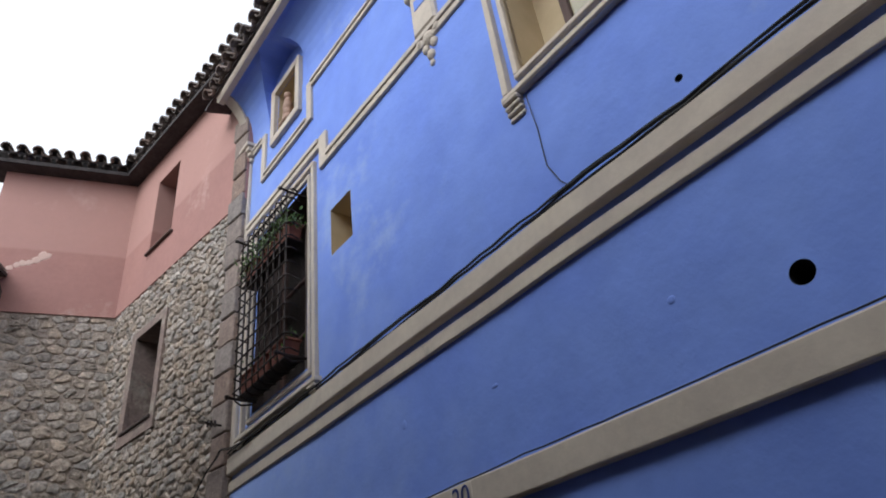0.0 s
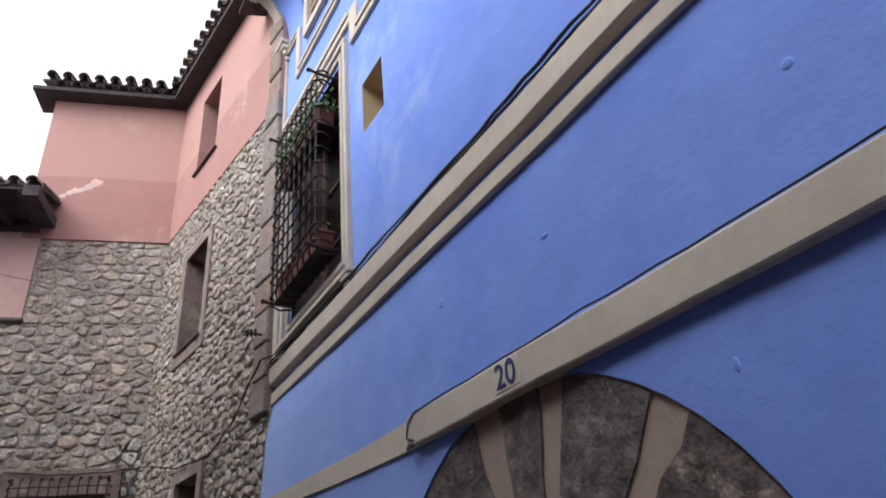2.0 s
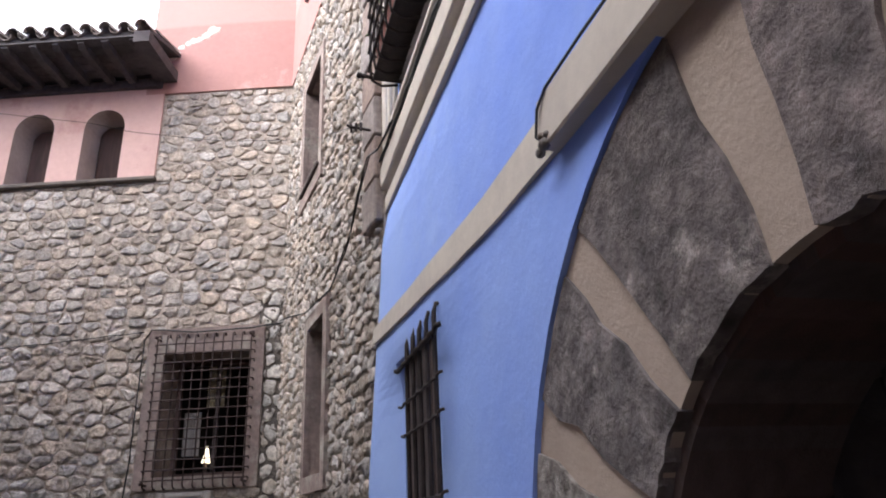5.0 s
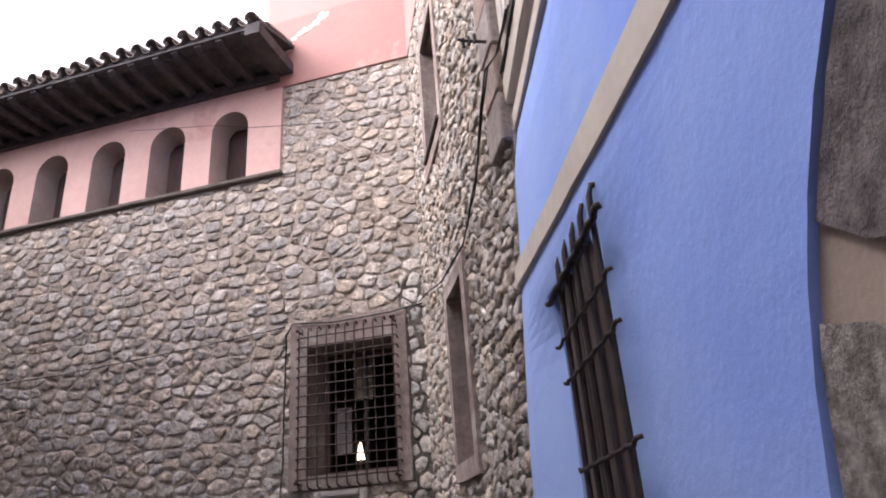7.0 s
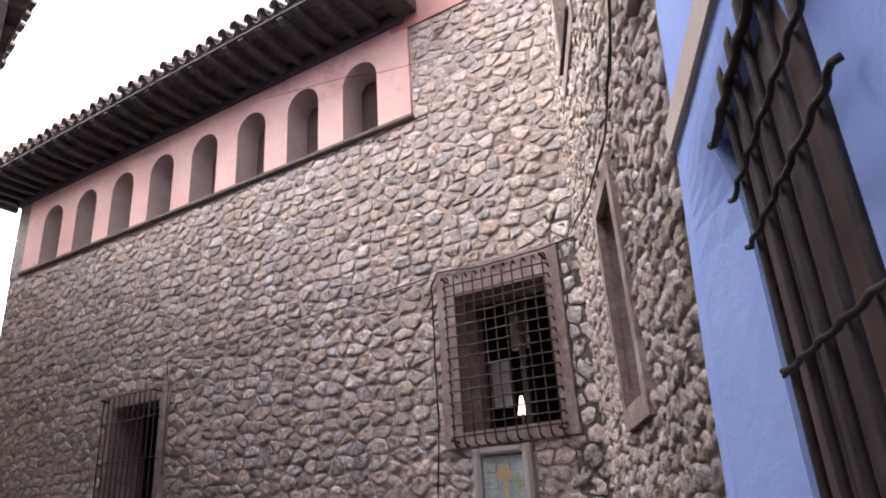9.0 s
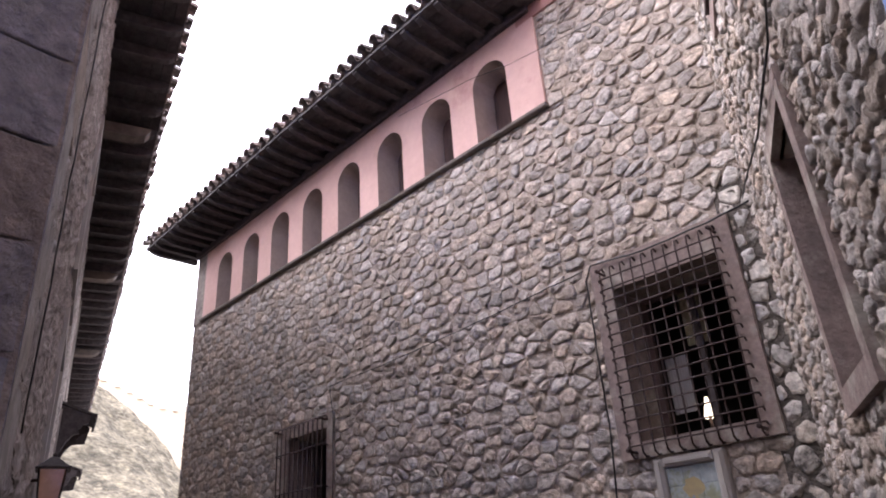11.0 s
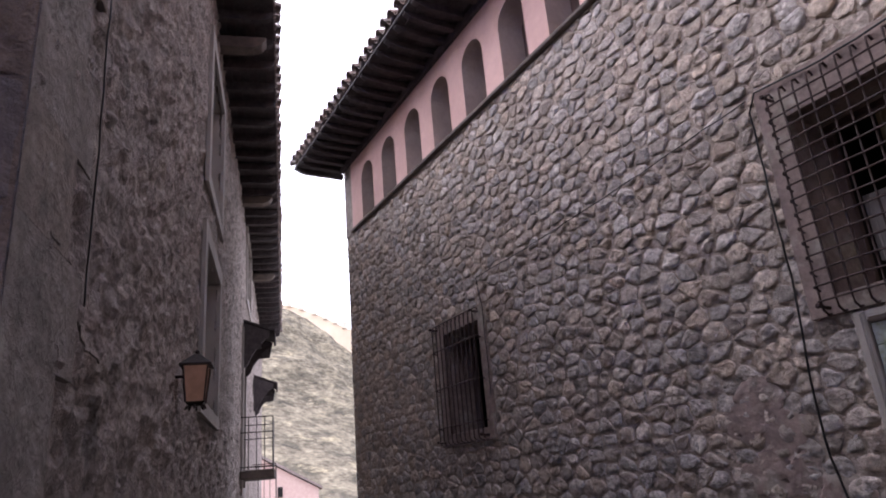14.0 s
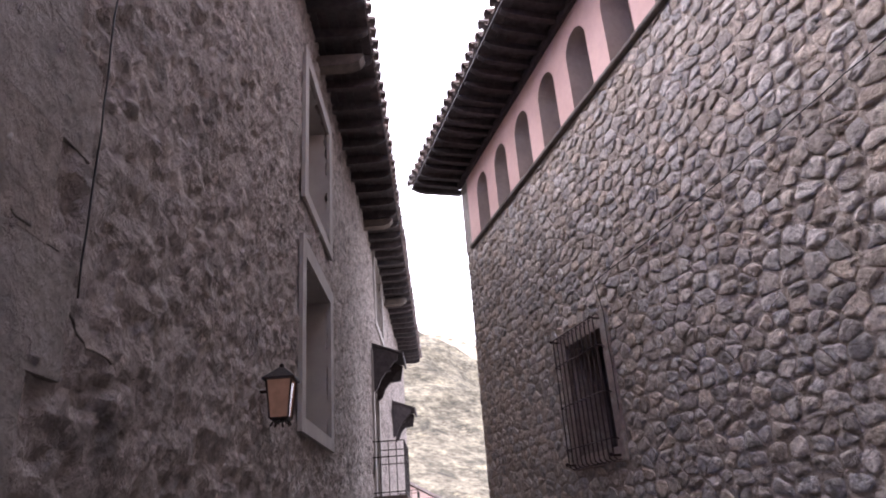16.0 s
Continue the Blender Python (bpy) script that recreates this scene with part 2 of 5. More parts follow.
def box(x0, x1, y0, y1, z0, z1, bevel=0.0, bm=None, seg=1):
    b2 = bmesh.new()
    bmesh.ops.create_cube(b2, size=1)
    for v in b2.verts:
        v.co = Vector((x0 + (v.co.x + 0.5) * (x1 - x0), y0 + (v.co.y + 0.5) * (y1 - y0), z0 + (v.co.z + 0.5) * (z1 - z0)))
    if bevel:
        bmesh.ops.bevel(b2, geom=b2.edges[:], offset=bevel, segments=seg, affect="EDGES")
    if bm is None:
        return b2
    me = bpy.data.meshes.new("tmp")
    b2.to_mesh(me)
    b2.free()
    bm.from_mesh(me)
    bpy.data.meshes.remove(me)
    return bm


def tube(points, r, sides=6, bm=None, close=True, r_end=None):
    """A round bar along a line of points."""
    bm = bm or bmesh.new()
    pts = [Vector(p) for p in points]
    rings = []
    up = Vector((0.31, 0.17, 0.93)).normalized()
    for i, p in enumerate(pts):
        d = (pts[min(i + 1, len(pts) - 1)] - pts[max(i - 1, 0)]).normalized()
        a = d.cross(up)
        if a.length < 0.05:
            a = d.cross(Vector((1, 0, 0)))
        a.normalize()
        b = d.cross(a)
        rr = r if r_end is None else r + (r_end - r) * i / max(1, len(pts) - 1)
        rings.append([bm.verts.new(p + rr * (math.cos(2 * math.pi * k / sides) * a + math.sin(2 * math.pi * k / sides) * b)) for k in range(sides)])
    for r0, r1 in zip(rings, rings[1:]):
        for k in range(sides):
            bm.faces.new((r0[k], r0[(k + 1) % sides], r1[(k + 1) % sides], r1[k]))
    if close:
        bm.faces.new(rings[0][::-1])
        bm.faces.new(rings[-1])
    return bm


def prism(outline, y0, y1, bm=None):
    """A solid with that outline in x and z, from y0 to y1."""
    bm = bm or bmesh.new()
    a = [bm.verts.new((x, y0, z)) for x, z in outline]
    b = [bm.verts.new((x, y1, z)) for x, z in outline]
    n = len(outline)
    bm.faces.new(a)
    bm.faces.new(b[::-1])
    for i in range(n):
        bm.faces.new((a[i], b[i], b[(i + 1) % n], a[(i + 1) % n]))
    bmesh.ops.recalc_face_normals(bm, faces=bm.faces[:])
    return bm


def arch_outline(u0, u1, z0, spring, steps=14):
    c, r = (u0 + u1) / 2, (u1 - u0) / 2
    return [(u0, z0), (u1, z0)] + [(c + r * math.cos(math.pi * k / steps), spring + r * math.sin(math.pi * k / steps)) for k in range(steps + 1)]


def rect(u0, u1, z0, z1):
    return [(u0, z0), (u1, z0), (u1, z1), (u0, z1)]


def cut(ob, cutters):
    """Opens holes in a wall; each cutter is a bmesh and the material of the reveal."""
    temps = []
    for bm, material in cutters:
        c = new("cutter", mesh_of(bm, "cutter", material))
        c.matrix_basis = ob.matrix_basis
        mod = ob.modifiers.new("cut", "BOOLEAN")
        mod.operation, mod.object, mod.solver, mod.material_mode = "DIFFERENCE", c, "EXACT", "TRANSFER"
        temps.append(c)
    bpy.context.view_layer.update()
    me = bpy.data.meshes.new_from_object(ob.evaluated_get(bpy.context.evaluated_depsgraph_get()))
    ob.modifiers.clear()
    old = ob.data
    ob.data = me
    bpy.data.meshes.remove(old)
    for c in temps:
        d = c.data
        bpy.data.objects.remove(c)
        bpy.data.meshes.remove(d)
    return ob


def wall_frame(x, y, heading, left=True):
    """Local x runs along the wall, local y out into the street, z up. left: the street is on the left of the heading."""
    a = radians(heading)
    d = Vector((-math.sin(a), math.cos(a), 0))
    n = Vector((-d.y, d.x, 0))
    if not left:
        d = -d
        n = Vector((-d.y, d.x, 0))
    return Matrix(((d.x, n.x, 0, x), (d.y, n.y, 0, y), (0, 0, 1, 0), (0, 0, 0, 1)))


def settled(turn, flat, tall, x, y, z):
    """A slight turn and scale that seats a block of walls in the plan."""
    return Matrix.Translation((x, y, z)) @ Matrix.Rotation(radians(turn), 4, "Z") @ Matrix.Diagonal((flat, flat, tall, 1))


# the old blue front leans and its courses fall a little along the street
FB = Matrix(((0, -1.045, 0, 2.53), (1.0388, 0, 0.018, -0.0695), (-0.0188, 0, 1.049, -0.0066), (0, 0, 0, 1)))
NORTH = settled(0.346, 0.9722, 0.9809, 0.121, 0.1877, 0.0119)
FR = NORTH @ wall_frame(2.46, 6.58, 6.9)
FL = NORTH @ wall_frame(2.03, 10.12, 71.7)
WEST = settled(-0.047, 0.9718, 0.9772, 0.0628, 0.1335, 0.0074)
FW = WEST @ wall_frame(-0.95, 6.42, 56.6, left=False)


def bulge(u, z):
    """How far the old blue wall stands out into the street."""
    high = smooth_step(2.12, 2.46, z)
    turn = smooth_step(5.70, 6.14, u) * (1 - high) + min(1.0, max(0.0, (u - 4.3) / 1.84)) * high
    flare = turn * (0.044 + 0.0495 * max(0.0, 3.31 - z)) * smooth_step(3.5, 3.2, z)
    return flare - 0.004 * u * 0.5 + 0.018 * smooth_step(3.0, 2.0, z) + 0.010 * noise.noise((u * 0.8, z * 0.8, 3.1)) + 0.003 * noise.noise((u * 3.1, z * 3.1, 7.7))


def ground_z(x, y):
    return 0.07 - 0.105 * min(max(y, -10.0), 9.0) * 1.0


# ---- ground ----
def build_ground():
    bm = bmesh.new()
    xs = [-800, -300, -100, -40, -20] + [-14 + 0.5 * i for i in range(40)] + [10, 20, 40, 100, 300, 800]
    ys = [-800, -300, -100, -40, -16] + [-12 + 0.5 * i for i in range(60)] + [22, 30, 50, 100, 300, 800]
    vs = [[bm.verts.new((x, y, ground_z(x, y) + (0.015 * noise.noise((x * 1.3, y * 1.3, 0)) if abs(x) < 15 else 0))) for x in xs] for y in ys]
    for j in range(len(ys) - 1):
        for i in range(len(xs) - 1):
            bm.faces.new((vs[j][i], vs[j][i + 1], vs[j + 1][i + 1], vs[j + 1][i]))
    tagged(part("ground", bm, PAVING, smooth=True), "sloping street of worn stone paving", "ground", kind="structure")


build_ground()


# ---- blue house wall ----
def bulged_strip(u0, u1, profile, step=0.15, rise=0.0, zref=None, thin=0.0):
    """A moulding along the blue wall: profile of (out, z) swept from u0 to u1, following the wall."""
    bm = bmesh.new()
    n = max(2, int((u1 - u0) / step))
    rings = []
    for i in range(n + 1):
        u = u0 + (u1 - u0) * i / n
        dz = rise * (u - u0) + 0.006 * noise.noise((u * 1.7, zref or 0, 0))
        rings.append([bm.verts.new((u, bulge(u, (zref if zref is not None else z)) + v + 0.003 * noise.noise((u * 3, z * 9, 1)), z + dz)) for v, z in profile])
    top = max(z for v, z in profile)
    for i, ring in enumerate(rings):
        for v, (out, z) in zip(ring, profile):
            if z < top - 0.05:
                v.co.z += thin * i / n
    k = len(profile)
    for a, b in zip(rings, rings[1:]):
        for i in range(k):
            bm.faces.new((a[i], a[(i + 1) % k], b[(i + 1) % k], b[i]))
    bm.faces.new(rings[0][::-1])
    bm.faces.new(rings[-1])
    bmesh.ops.recalc_face_normals(bm, faces=bm.faces[:])
    return bm


DOOR_C, DOOR_Z, DOOR_R, DOOR_RI = 2.925, 1.198, 1.28, 0.70


def build_blue_wall():
    bm = bmesh.new()
    us = [-9 + 0.5 * i for i in range(16)] + [-1 + 0.15 * i for i in range(51)]
    us = [u for u in us if u < 6.2] + [6.24]
    zs = [-1.0, -0.4] + [0.15 * i for i in range(0, 50)]
    zs = sorted([z for z in zs if z < 7.42] + [2.2, 2.3, 2.35, 2.45, 2.5, 7.42])
    us = [u for u in us if u < 6.0] + [6.06, 6.12, 6.24]
    f = [[bm.verts.new((min(u, 6.15) if z < 3.4 else u, bulge(u, z), z)) for u in us] for z in zs]
    b = [[bm.verts.new((min(u, 6.15) if z < 3.4 else u, -0.55, z)) for u in us] for z in zs]
    for j in range(len(zs) - 1):
        for i in range(len(us) - 1):
            bm.faces.new((f[j][i + 1], f[j][i], f[j + 1][i], f[j + 1][i + 1]))
            bm.faces.new((b[j][i], b[j][i + 1], b[j + 1][i + 1], b[j + 1][i]))
    for i in range(len(us) - 1):
        bm.faces.new((f[0][i], f[0][i + 1], b[0][i + 1], b[0][i]))
        bm.faces.new((f[-1][i + 1], f[-1][i], b[-1][i], b[-1][i + 1]))
    for j in range(len(zs) - 1):
        bm.faces.new((f[j][0], b[j][0], b[j + 1][0], f[j + 1][0]))
        bm.faces.new((b[j][-1], f[j][-1], f[j + 1][-1], b[j + 1][-1]))
    bmesh.ops.recalc_face_normals(bm, faces=bm.faces[:])
    wall = part("wall_east", bm, BLUE, m=FB, smooth=True)
    tagged(wall, "tall bulging wall of bright blue limewashed plaster", "wall", kind="structure")
    hole = bmesh.new()
    bmesh.ops.create_cone(hole, cap_ends=True, segments=20, radius1=0.05, radius2=0.05, depth=0.8, matrix=Matrix.Translation((0.87, 0, 2.79)) @ Matrix.Rotation(radians(90), 4, "X"))
    small = bmesh.new()
    bmesh.ops.create_cone(small, cap_ends=True, segments=12, radius1=0.022, radius2=0.022, depth=0.3, matrix=Matrix.Translation((1.0, 0, 3.93)) @ Matrix.Rotation(radians(90), 4, "X"))
    cut(wall, [
        (prism(arch_outline(DOOR_C - DOOR_R, DOOR_C + DOOR_R, -2, DOOR_Z, 28), -1, 1), BLUE),
        (prism(rect(4.68, 5.76, 4.02, 5.92), -1, 1), BROWNWOOD),
        (prism(rect(3.90, 4.24, 4.85, 5.32), -0.26, 1), OCHRE),
        (prism(rect(0.75, 1.87, 4.80, 6.6), -0.34, 1), OCHRE),
        (prism(rect(5.08, 5.74, 0.75, 2.34), -0.30, 1), BLUE),
        (prism(rect(4.90, 5.40, 7.14, 7.80), -0.30, 1), OCHRE),
        (hole, DARK), (small, DARK),
    ])
    return wall


wall_east = build_blue_wall()
for poly in wall_east.data.polygons:
    poly.use_smooth = False


def stucco(name, bm, label, material=CREAM, kind="structure", smooth=False):
    return tagged(part(name, bm, material, m=FB, smooth=smooth), label, "moulding", kind=kind)


# string courses
stucco("trim_1", bulged_strip(-8.9, 6.20, [(-0.05, 3.565), (0.052, 3.57), (0.06, 3.58), (0.06, 3.715), (0.03, 3.735), (-0.05, 3.735)], zref=3.7), "cream plaster string course, upper fillet, stained")
stucco("trim_2", bulged_strip(-8.9, 6.20, [(-0.05, 3.412), (0.026, 3.415), (0.03, 3.42), (0.03, 3.505), (0.02, 3.51), (-0.05, 3.51)], zref=3.5), "cream plaster string course, lower fillet")
stucco("trim_3", bulged_strip(-8.9, 3.73, [(-0.05, 2.222), (0.045, 2.222), (0.05, 2.230), (0.05, 2.370), (0.045, 2.378), (-0.05, 2.378)], rise=0.0179, zref=2.42), "cream plaster lower string course with dirty edge")
stucco("trim_4", bulged_strip(3.73, 6.15, [(-0.05, 2.450), (0.014, 2.450), (0.014, 2.600), (-0.05, 2.600)], rise=0.016, zref=2.42, thin=0.06), "thin cream painted end of the lower string course")


# ---- rubble masonry ----
def clip(poly, p, n):
    """Keeps the part of a polygon where (q - p) . n < 0."""
    out = []
    m = len(poly)
    for i in range(m):
        a, b = poly[i], poly[(i + 1) % m]
        da = (a[0] - p[0]) * n[0] + (a[1] - p[1]) * n[1]
        db = (b[0] - p[0]) * n[0] + (b[1] - p[1]) * n[1]
        if da <= 0:
            out.append(a)
        if (da < 0 < db) or (db < 0 < da):
            t = da / (da - db)
            out.append((a[0] + t * (b[0] - a[0]), a[1] + t * (b[1] - a[1])))
    return out


def rubble_cells(u0, u1, z0, z1, su, sz, seed, jitter=0.42):
    """Uneven stone outlines that fill a rectangle."""
    rng = random.Random(seed)
    k = su / sz * 0.92
    nu, nz = int((u1 - u0) / su) + 1, int((z1 - z0) / sz) + 1
    pts = {}
    for j in range(-2, nz + 2):
        for i in range(-2, nu + 2):
            off = 0.5 * su * (j % 2)
            pts[i, j] = (u0 + (i + 0.5) * su + off * 0.8 + rng.uniform(-jitter, jitter) * su, (z0 + (j + 0.5) * sz + rng.uniform(-jitter, jitter) * sz * 0.68) * k)
    cells = []
    for j in range(nz):
        for i in range(nu):
            c = pts[i, j]
            poly = [(c[0] - su * 1.6, c[1] - sz * k * 1.6), (c[0] + su * 1.6, c[1] - sz * k * 1.6), (c[0] + su * 1.6, c[1] + sz * k * 1.6), (c[0] - su * 1.6, c[1] + sz * k * 1.6)]
            for dj in range(-2, 3):
                for di in range(-2, 3):
                    q = pts.get((i + di, j + dj))
                    if q is None or (di == 0 and dj == 0):
                        continue
                    poly = clip(poly, ((c[0] + q[0]) / 2, (c[1] + q[1]) / 2), (q[0] - c[0], q[1] - c[1]))
            poly = [(x, y / k) for x, y in poly]
            for p, n in (((u0, 0), (-1, 0)), ((u1, 0), (1, 0)), ((0, z0), (0, -1)), ((0, z1), (0, 1))):
                poly = clip(poly, p, n)
            if len(poly) >= 3:
                cells.append(poly)
    return cells


def area_and_centre(poly):
    """Area and centroid of an outline."""
    a = cx = cz = 0.0
    for i in range(len(poly)):
        x0, y0 = poly[i]
        x1, y1 = poly[(i + 1) % len(poly)]
        w = x0 * y1 - x1 * y0
        a += w
        cx += (x0 + x1) * w
        cz += (y0 + y1) * w
    a *= 0.5
    if abs(a) < 1e-9:
        return 0.0, (0, 0)
    return abs(a), (cx / (6 * a), cz / (6 * a))


def around(cells, holes):
    """Takes the openings out of the stone outlines."""
    out = []
    for poly in cells:
        for h0, h1, g0, g1 in holes:
            if not poly:
                break
            if max(p[0] for p in poly) < h0 or min(p[0] for p in poly) > h1 or max(p[1] for p in poly) < g0 or min(p[1] for p in poly) > g1:
                continue
            best = max((clip(poly, p, n) for p, n in (((h0, 0), (1, 0)), ((h1, 0), (-1, 0)), ((0, g0), (0, 1)), ((0, g1), (0, -1)))), key=lambda q: area_and_centre(q)[0] if len(q) > 2 else 0)
            poly = best if len(best) > 2 else None
        if poly and area_and_centre(poly)[0] > 0.004:
            out.append(poly)
    return out


def batter(u, z):
    """How far the foot of the stone return wall swells out at its near corner."""
    return 0.05 * max(0.0, 3.4 - z) * smooth_step(1.1, -0.1, u)


def stone_into(bm, poly, rng, gap=0.012, high=0.045, swell=None):
    """One rounded stone, standing out of the joint."""
    area, c = area_and_centre(poly)
    # drop very short edges, then round the corners
    pts = [p for i, p in enumerate(poly) if math.dist(p, poly[i - 1]) > 0.02]
    if len(pts) < 3:
        return
    rr = math.sqrt(area / math.pi)
    s = max(0.55, 1 - gap * rng.uniform(0.5, 2.2) / rr)
    pts = [(c[0] + (p[0] - c[0]) * s, c[1] + (p[1] - c[1]) * s) for p in pts]
    ring = []
    for i in range(len(pts)):
        a, b = pts[i], pts[(i + 1) % len(pts)]
        ring.append((a[0] * 0.86 + b[0] * 0.14, a[1] * 0.86 + b[1] * 0.14))
        w = rng.uniform(0.35, 0.65)
        e = rng.uniform(-0.10, 0.06)
        mid = (a[0] * w + b[0] * (1 - w), a[1] * w + b[1] * (1 - w))
        ring.append((mid[0] + (c[0] - mid[0]) * e, mid[1] + (c[1] - mid[1]) * e))
        ring.append((a[0] * 0.14 + b[0] * 0.86, a[1] * 0.14 + b[1] * 0.86))
    h = high * rng.uniform(0.55, 1.25)
    tilt = (rng.uniform(-0.12, 0.12), rng.uniform(-0.16, 0.10))
    rings = []
    for sc, v, j in ((1.0, -0.02, 0.0), (0.97, h * 0.6, 0.014), (0.85, h * 0.97, 0.022), (0.45, h * 1.04, 0.026)):
        r = []
        for x, z in ring:
            x2, z2 = c[0] + (x - c[0]) * sc, c[1] + (z - c[1]) * sc
            dv = 0 if j == 0 else (x2 - c[0]) * tilt[0] + (z2 - c[1]) * tilt[1] + j * noise.noise((x2 * 23, z2 * 23, 5))
            dv += swell(x2, z2) if swell else 0
            r.append(bm.verts.new((x2 + rng.uniform(-0.3, 0.3) * j, v + dv, z2 + rng.uniform(-0.3, 0.3) * j)))
        rings.append(r)
    n = len(ring)
    for a, b in zip(rings, rings[1:]):
        for i in range(n):
            bm.faces.new((a[i], b[i], b[(i + 1) % n], a[(i + 1) % n]))
    bm.faces.new(rings[-1][::-1])


def lay_stones(parent, cells, near, seed, material=STONE, high=0.045, gap=0.012, swell=None):
    """Stones that the walk passes nearest are pieces of their own; the others are joined."""
    rng = random.Random(seed)
    cells = sorted(cells, key=lambda p: math.dist(area_and_centre(p)[1], near))
    rest = bmesh.new()
    for i, poly in enumerate(cells):
        if i < 300:
            bm = bmesh.new()
            stone_into(bm, poly, rng, gap, high, swell)
            bmesh.ops.recalc_face_normals(bm, faces=bm.faces[:])
            part("stone", bm, material, parent, smooth=True)
        else:
            stone_into(rest, poly, rng, gap, high, swell)
    if len(cells) > 300:
        bmesh.ops.recalc_face_normals(rest, faces=rest.faces[:])
        tagged(part("stonework", rest, material, parent, smooth=True), kind="stuff")
    else:
        rest.free()


# ---- stone return wall of the pink house ----
PW1, PW2, LW = (1.88, 2.60, 7.72, 9.08), (1.74, 2.52, 4.92, 6.25), (1.32, 1.98, 1.95, 3.26)


def solid_wall(name, m, outline, thick, material, label, cutters=(), front=0.0):
    w = part(name, prism(outline, front - thick, front), material, m=m)
    tagged(w, label, "wall", kind="structure")
    if cutters:
        cut(w, cutters)
    return w


wall_return = solid_wall("wall_north_east", FR, rect(-0.24, 3.62, -1.2, 7.04), 0.5, MORTAR, "rubble stone wall of rounded beige stones in lime mortar",
                         [(prism(rect(*PW2), -1, 1), PINK_DULL), (prism(rect(*LW), -1, 1), PINK_DULL)])
wall_return_top = solid_wall("wall_north_east_upper", FR, rect(-0.24, 3.62, 7.04, 9.62), 0.5, PINK, "faded pink limewashed plaster wall above rubble stone",
                             [(prism(rect(*PW1), -1, 1), PINK)], front=0.03)


bm = bmesh.new()
nu, nz = 12, 24
grid = [[bm.verts.new((-0.24 + 1.44 * i / nu, batter(-0.24 + 1.44 * i / nu, -1.2 + 4.7 * j / nz) + 0.002, -1.2 + 4.7 * j / nz)) for i in range(nu + 1)] for j in range(nz + 1)]
for j in range(nz):
    for i in range(nu):
        bm.faces.new((grid[j][i + 1], grid[j][i], grid[j + 1][i], grid[j + 1][i + 1]))
bmesh.ops.solidify(bm, geom=bm.faces[:], thickness=0.25)
bmesh.ops.recalc_face_normals(bm, faces=bm.faces[:])
part("swollen_foot", bm, MORTAR, wall_return)
# ---- long stone wall with its tower end ----
W2, W1 = (0.37, 1.37, 2.12, 3.46), (5.90, 6.86, 1.75, 3.06)
wall_long = solid_wall("wall_north", FL, [(-0.05, -1.6), (10.40, -1.6), (10.40, 5.74), (1.77, 5.74), (1.77, 7.04), (-0.05, 7.04)], 0.5, MORTAR,
                       "long rubble stone wall of rounded beige stones",
                       [(prism(rect(*W2), -1, 1), PINK_DULL), (prism(rect(*W1), -1, 1), PINK_DULL)])
tower = solid_wall("wall_tower", FL, rect(-0.08, 2.02, 7.04, 9.62), 0.5, PINK, "pink limewashed tower wall with bare plaster patches", front=0.03)
solid_wall("wall_tower_side", FL, rect(1.70, 2.02, 7.30, 9.62), 4.0, PINK, "pink side wall of the tower above the lower roof", front=-0.48)
ARCHES = [(2.255 + 0.957 * i, 2.80 + 0.957 * i) for i in range(8)]
arcade = solid_wall("wall_arcade", FL, [(1.77, 5.79), (10.02, 5.79), (10.02, 7.32), (2.02, 7.32), (2.02, 7.04), (1.77, 7.04)], 0.45, PINK_PALE, "pale pink limewashed gallery wall with eight round arched openings",
                    [(prism(arch_outline(a, b, 5.80, 6.57), -0.4, 1), BAREPLASTER) for a, b in ARCHES], front=0.03)
solid_wall("wall_arcade_end", FL, rect(10.02, 10.40, 5.74, 7.32), 0.45, ASHLAR, "grey plastered corner strip of the gallery", front=0.02)
solid_wall("wall_end", FL, rect(10.10, 10.40, -1.6, 7.32), 6.0, ASHLAR, "grey end wall of the stone house", front=-0.46)
tagged(part("trim_5", box(1.74, 10.05, -0.05, 0.075, 5.735, 5.79, 0.012), PALEWOOD, m=FL), "thin weathered ledge under the arched gallery", "ledge", kind="structure")


# ---- blue house: cornice, mouldings, niche ----
def cove_profile(extra=0.0, n=10):
    return [((0.42 + extra) * (1 - math.cos(math.pi / 2 * k / n)) + extra * math.cos(math.pi / 2 * k / n) * 0.6, 7.42 + 0.84 * math.sin(math.pi / 2 * k / n)) for k in range(n + 1)]


def sweep_u(profile, u0, u1, bm=None):
    """A profile of (out, z) drawn along the wall."""
    bm = bm or bmesh.new()
    a = [bm.verts.new((u0, v, z)) for v, z in profile]
    b = [bm.verts.new((u1, v, z)) for v, z in profile]
    n = len(profile)
    bm.faces.new(a)
    bm.faces.new(b[::-1])
    for i in range(n):
        bm.faces.new((a[i], b[i], b[(i + 1) % n], a[(i + 1) % n]))
    bmesh.ops.recalc_face_normals(bm, faces=bm.faces[:])
    return bm


EDGE = -0.014
cove = part("wall_cove", sweep_u([(v + EDGE, z) for v, z in cove_profile()] + [(-0.55, 8.26), (-0.55, 7.42)], -9, 6.22), BLUE, m=FB)
tagged(cove, "blue plaster cove curving out under the eaves", "cornice", kind="structure")
cut(cove, [(prism(arch_outline(4.68, 5.62, 7.2, 7.78), EDGE - 0.005, 1), BLUE), (prism(rect(4.90, 5.40, 7.14, 7.80), -0.30, 1), OCHRE)])
stucco("trim_6", sweep_u([(0.34, 8.20), (0.41, 8.20), (0.43, 8.23), (0.43, 8.30), (-0.3, 8.30), (-0.3, 8.262), (0.34, 8.262)], -9, 6.25), "cream fillet along the edge of the cove")
